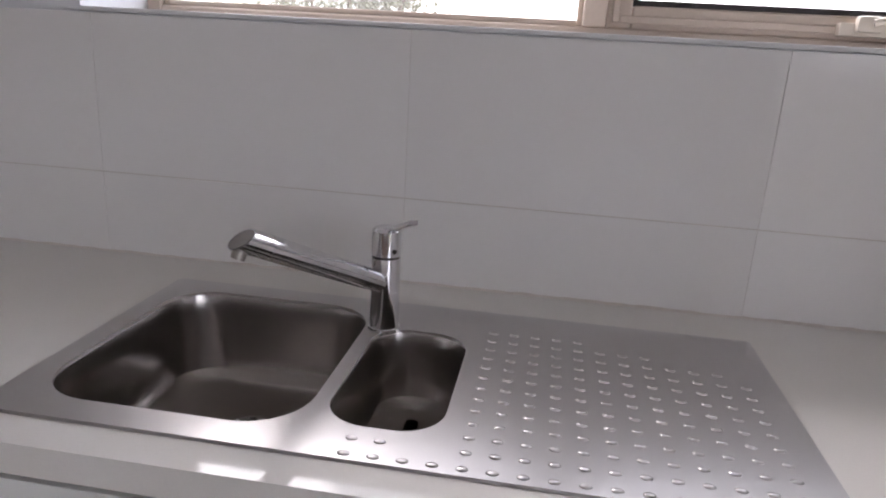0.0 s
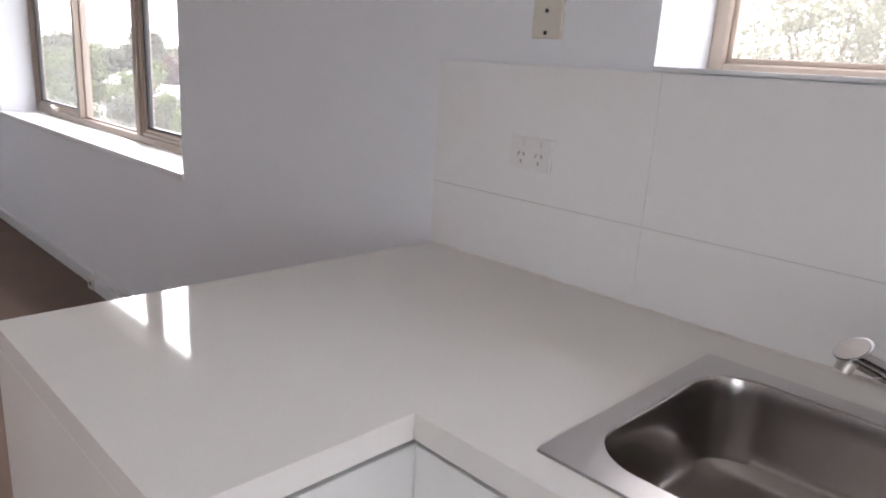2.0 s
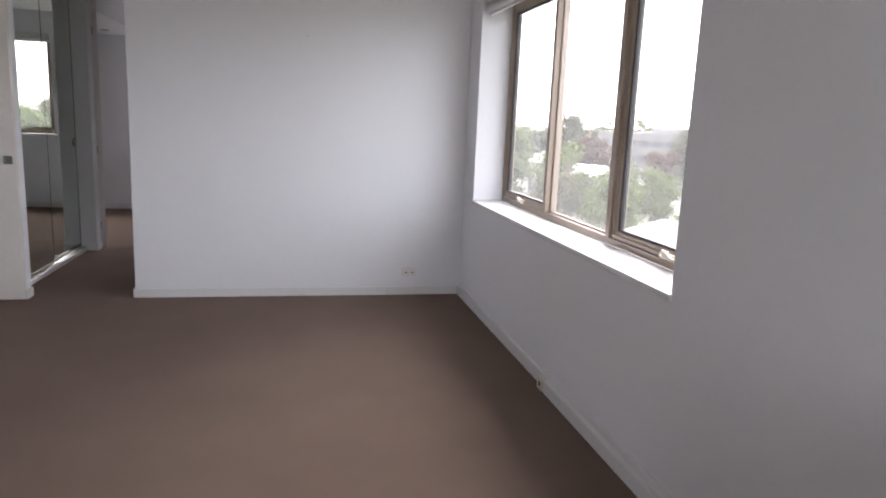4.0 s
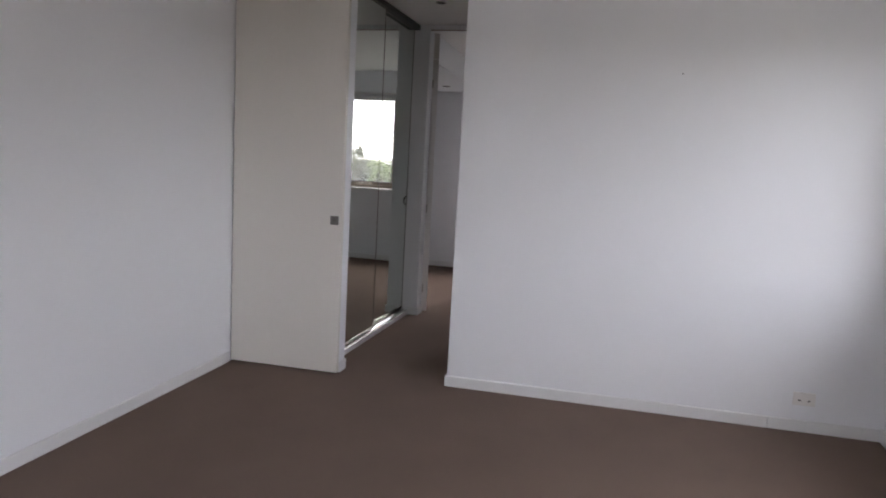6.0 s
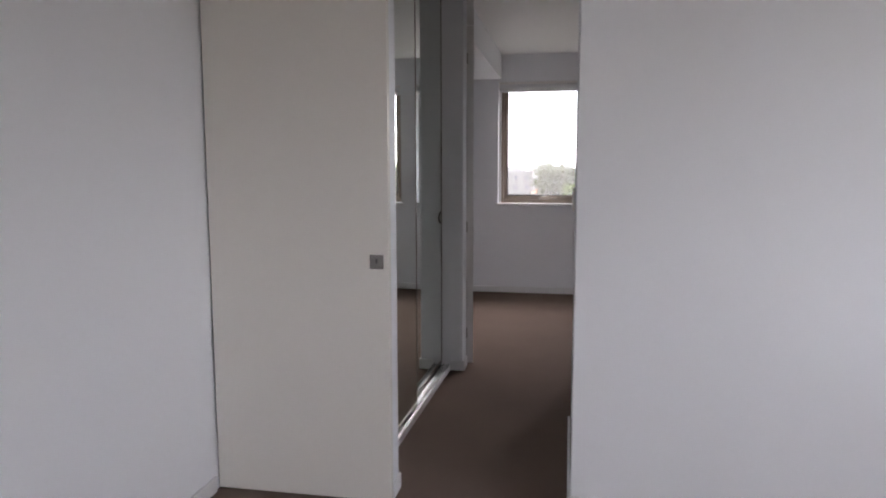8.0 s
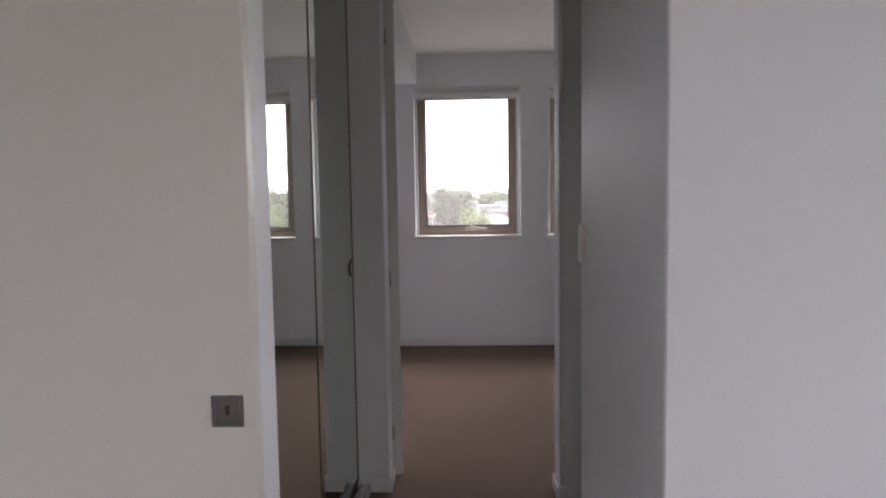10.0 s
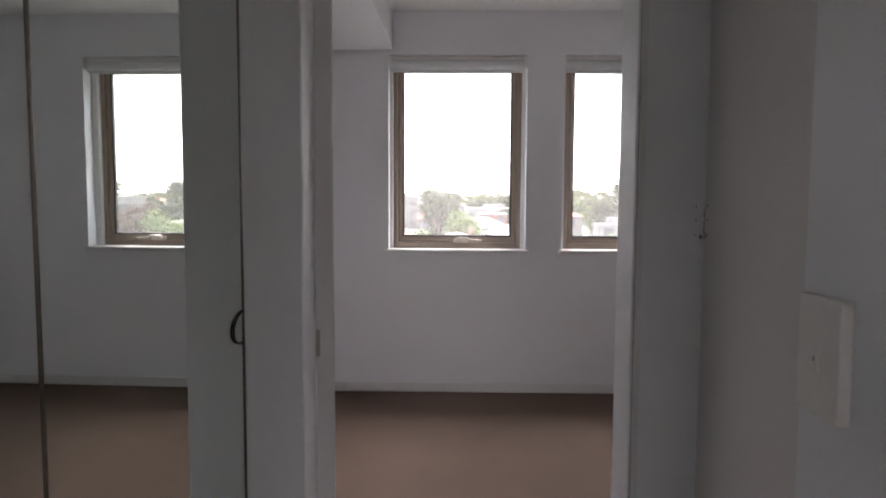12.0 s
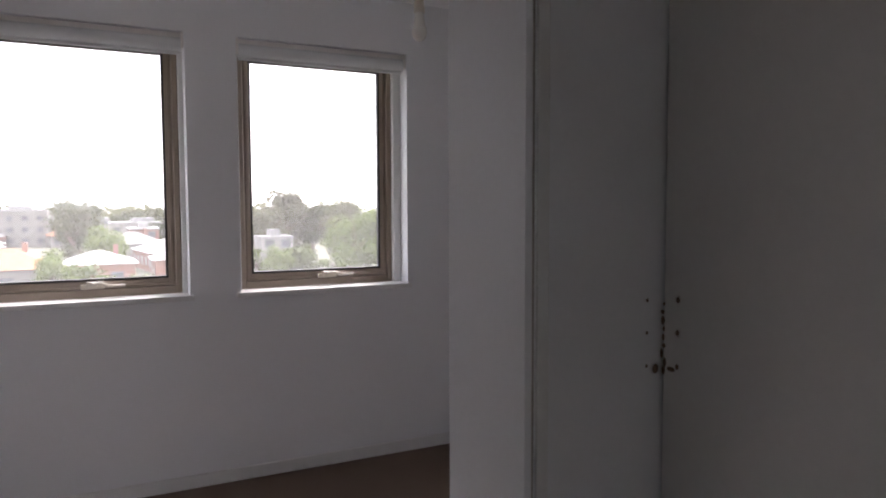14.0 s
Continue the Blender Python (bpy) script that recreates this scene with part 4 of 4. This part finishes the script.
HOUSES = [
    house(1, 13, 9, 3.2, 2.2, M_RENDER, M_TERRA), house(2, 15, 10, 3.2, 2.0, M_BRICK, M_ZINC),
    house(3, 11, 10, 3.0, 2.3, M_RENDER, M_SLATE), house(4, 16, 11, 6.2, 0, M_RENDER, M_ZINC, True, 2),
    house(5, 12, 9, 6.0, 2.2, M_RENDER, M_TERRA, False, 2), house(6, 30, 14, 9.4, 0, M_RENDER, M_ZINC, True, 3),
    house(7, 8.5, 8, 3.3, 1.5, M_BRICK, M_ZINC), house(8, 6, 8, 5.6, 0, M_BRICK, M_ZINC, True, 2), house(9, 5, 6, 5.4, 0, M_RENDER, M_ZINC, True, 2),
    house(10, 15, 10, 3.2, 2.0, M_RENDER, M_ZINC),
]
used = [0] * len(HOUSES)


def put_house(kind, x, y, turn):
    m = Matrix.Translation((x, y, GZ)) @ Matrix.Rotation(radians(turn), 4, "Z")
    if not used[kind]:
        used[kind] = 1
        HOUSES[kind].matrix_basis = m
    else:
        copy_thing(HOUSES[kind], m)


# rows of houses and gardens west and north of the building
rnd = random.Random(77)
taken = []
far_spots = []


def free(x, y, r):
    for a, b, q in taken:
        if (a - x) ** 2 + (b - y) ** 2 < (r + q) ** 2:
            return False
    taken.append((x, y, r))
    return True


for k, x, y, s in ((2, -171, -6, 1.22), (1, -127, 28.5, 1.15), (2, -133, 35, 1.15), (1, -121, 23.5, 0.85), (5, -108, 19, 1.0), (5, -104, 24, 1.1), (5, -112, 27, 1.0), (5, -100, 29, 0.9), (0, -86, 27, 1.15), (0, -113, -1.2, 0.88), (0, -91, -7.4, 0.64), (5, -86, -4.4, 1.05), (1, -118, 36, 1.0), (0, -48.3, 25.2, 0.8), (1, -150, 62, 1.15), (2, -130, 88, 1.1), (3, -105, 62, 1.1), (0, -60, 36, 0.75), (3, -97, 46, 1.4), (0, -76, 31.5, 0.95)):
    taken.append((x, y, 4 * s))
    put_tree(k, x, y, s, rnd.uniform(0, 6.28))
for k, x, y, a in ((5, -123, 76, 35), (9, -86, 40, 20), (1, -128, 9, 8), (0, -101, -14, 90), (6, -103, -2.6, 90), (6, -107, 8.6, 90), (7, -166, 6.5, 90), (3, -202, 8.5, 90), (5, -228, -21, 0), (8, -114, 23, 90), (2, -134, -22, 80), (4, -150, 18, 15), (2, -160, 4, 100), (2, -30.5, 20.5, 30)):
    taken.append((x, y, 9))
    put_house(k, x, y, a)
for i in range(190):
    a = radians(rnd.uniform(-38, 104))
    r = 100 + 260 * rnd.random() ** 0.8
    if a > radians(60):
        r *= 0.85
    x, y = -r * math.cos(a), r * math.sin(a)
    k = rnd.choice((0, 0, 1, 1, 1, 2, 2, 4, 3)) if r < 210 else rnd.choice((0, 1, 2, 3, 4, 5))
    if free(x, y, 8.5 if k != 5 else 17):
        put_house(k, x, y, rnd.choice((0, 90)) + rnd.uniform(-12, 12))
for i in range(40):                      # pale low roofs that fill the view between the tall trees
    a = radians(rnd.uniform(-8, 3))
    r = rnd.uniform(118, 330)
    x, y = -r * math.cos(a), r * math.sin(a) - 3
    if free(x, y, 7):
        put_house(rnd.choice((1, 2, 2, 3, 6, 7, 8, 8)), x, y, rnd.choice((0, 90)) + rnd.uniform(-8, 8))
for i in range(1150):
    a = radians(rnd.uniform(-40, 106))
    r = 58 + 340 * rnd.random() ** 0.75
    x, y = -r * math.cos(a), r * math.sin(a)
    if r < 88 and radians(-20) < a < radians(24) or r > 125 and radians(-8) < a < radians(1) and i % 6:
        continue
    if r < 120:
        k, s = rnd.choice((0, 0, 1, 2, 3, 5, 5, 5)), rnd.uniform(0.55, 0.8)
    elif r < 170:
        k, s = rnd.choice((0, 0, 1, 2, 3, 4, 5, 5)), rnd.uniform(0.6, 0.95)
    else:
        k, s = rnd.choice((0, 1, 2, 2)), rnd.uniform(0.65, 1.0)
        if free(x, y, 2.6 * s):
            far_spots.append((min(k, 2), x, y, s, rnd.uniform(0, 6.28)))
        continue
    if free(x, y, 2.6 * s):
        put_tree(k, x, y, s, rnd.uniform(0, 6.28))
for i in range(34):                      # gardens close under the living room window
    a = radians(rnd.uniform(16, 80))
    r = rnd.uniform(34, 75)
    x, y = -r * math.cos(a), r * math.sin(a)
    k, s = rnd.choice((0, 1, 2, 3, 5, 5, 5)), rnd.uniform(0.45, 0.68)
    if free(x, y, 2.4 * s):
        put_tree(k, x, y, s, rnd.uniform(0, 6.28))

# distant trees, too many and too small to tell apart
for kind, (sd, h, rx, rz, mat) in enumerate(((16, 8.0, 5.0, 3.8, M_LEAF), (17, 10.0, 5.6, 4.6, M_LEAFG), (18, 9.0, 6.0, 4.0, M_LEAFD))):
    src = leaf_crown(sd, rx, rz, 15, 700, 0.55)
    co = np.array([v.co[:] for v in src.vertices])
    bpy.data.meshes.remove(src)
    vs, n = [], 0
    for k, x, y, s, t in far_spots:
        if k != kind:
            continue
        c_, s_ = math.cos(t), math.sin(t)
        q = co * s
        vs.append(np.stack([q[:, 0] * c_ - q[:, 1] * s_ + x, q[:, 0] * s_ + q[:, 1] * c_ + y, q[:, 2] + GZ + s * (h - rz * 0.85)], axis=1))
    vs = np.concatenate(vs)
    me = bpy.data.meshes.new("distant_trees")
    me.from_pydata(vs.tolist(), [], np.arange(len(vs)).reshape(-1, 4).tolist())
    me.materials.append(mat)
    tagged(new("distant_trees", me), "rounded crowns of distant suburban trees", "trees", kind="stuff")

# far woods: leaf clumps in one piece
verts, faces = [], []
for i in range(9000):
    a = radians(rnd.uniform(-45, 112))
    r = rnd.uniform(380, 900)
    if radians(-8) < a < radians(1) and i % 3:
        continue
    hh = 6 + 6 * noise.noise(Vector((math.cos(a) * 9, math.sin(a) * 9, r * 0.004))) + rnd.uniform(-3, 2)
    p = Vector((-r * math.cos(a), r * math.sin(a), GZ + max(1.0, hh) * rnd.uniform(0.3, 1.25)))
    k = rnd.uniform(1.6, 4.0)
    t1 = Vector((math.sin(a), math.cos(a), rnd.uniform(-0.4, 0.4))) * k
    t2 = Vector((rnd.uniform(-0.4, 0.4), rnd.uniform(-0.4, 0.4), 1)) * k * 0.55
    b0 = len(verts)
    verts += [p - t1, p - t2, p + t1 * 0.9, p + t2]
    faces.append((b0, b0 + 1, b0 + 2, b0 + 3))
me = bpy.data.meshes.new("far_woods")
me.from_pydata(verts, [], faces)
me.materials.append(M_LEAFG)
tagged(new("far_woods", me), "hazy belt of distant trees along the horizon", "woods", kind="stuff")

# overhead wires seen past the living room window
wr = thing("overhead_wires", -20, 40, GZ, "two thin overhead street wires between poles", "wires")
for z in (-3.2, -2.6):
    part("wire", tube(bmesh.new(), [Vector((-60 + 12 * i, 26 + 1.5 * i, z + 0.012 * (i - 4) ** 2)) for i in range(9)], 0.02, 6), M_WIRE, wr)
part("pole", cyl(bmesh.new(), (-60, 26, GZ), (-60, 26, -2.0), 0.16, 0.12, seg=10), M_BARK, wr)
part("pole", cyl(bmesh.new(), (36, 38, GZ), (36, 38, -2.0), 0.16, 0.12, seg=10), M_BARK, wr)

# ---- splashback tiles: pieces of the north wall ----
bed = structure("splashback", boxm(4.877, EAST, -0.0090, -0.0005, Z, KW[2] - 0.012), M_GROUT, "grouted bed of the tiled kitchen splashback", "splashback")
cuts = [4.876, 5.514, 6.164, 6.830, 7.48, EAST - 0.002]
for a, b in zip(cuts[:-1], cuts[1:]):
    for z0, z1 in ((Z + 0.001, 1.0741), (1.0759, KW[2] - 0.012)):
        part("tile", boxm(a + 0.0003, b - 0.0003, -0.0105, -0.003, z0, z1, bevel=0.0006, segs=1), M_TILE, bed)

# uneven line of sealant between worktop and tiles
bm = bmesh.new()
rnd = random.Random(8)
last = None
for i in range(150):
    x = 4.876 + (EAST - 0.004 - 4.876) * i / 149
    hgt, wid = rnd.uniform(0.0025, 0.0055), rnd.uniform(0.003, 0.007)
    cur = [bm.verts.new(p) for p in ((x, -0.0104 - wid, Z + 0.0003), (x, -0.0104 - wid * 0.45, Z + hgt * 0.6), (x, -0.0106, Z + hgt))]
    if last:
        bm.faces.new((last[0], cur[0], cur[1], last[1]))
        bm.faces.new((last[1], cur[1], cur[2], last[2]))
    last = cur
structure("sealant", bm, M_GROUT, "uneven beige sealant line behind the worktop", "sealant")
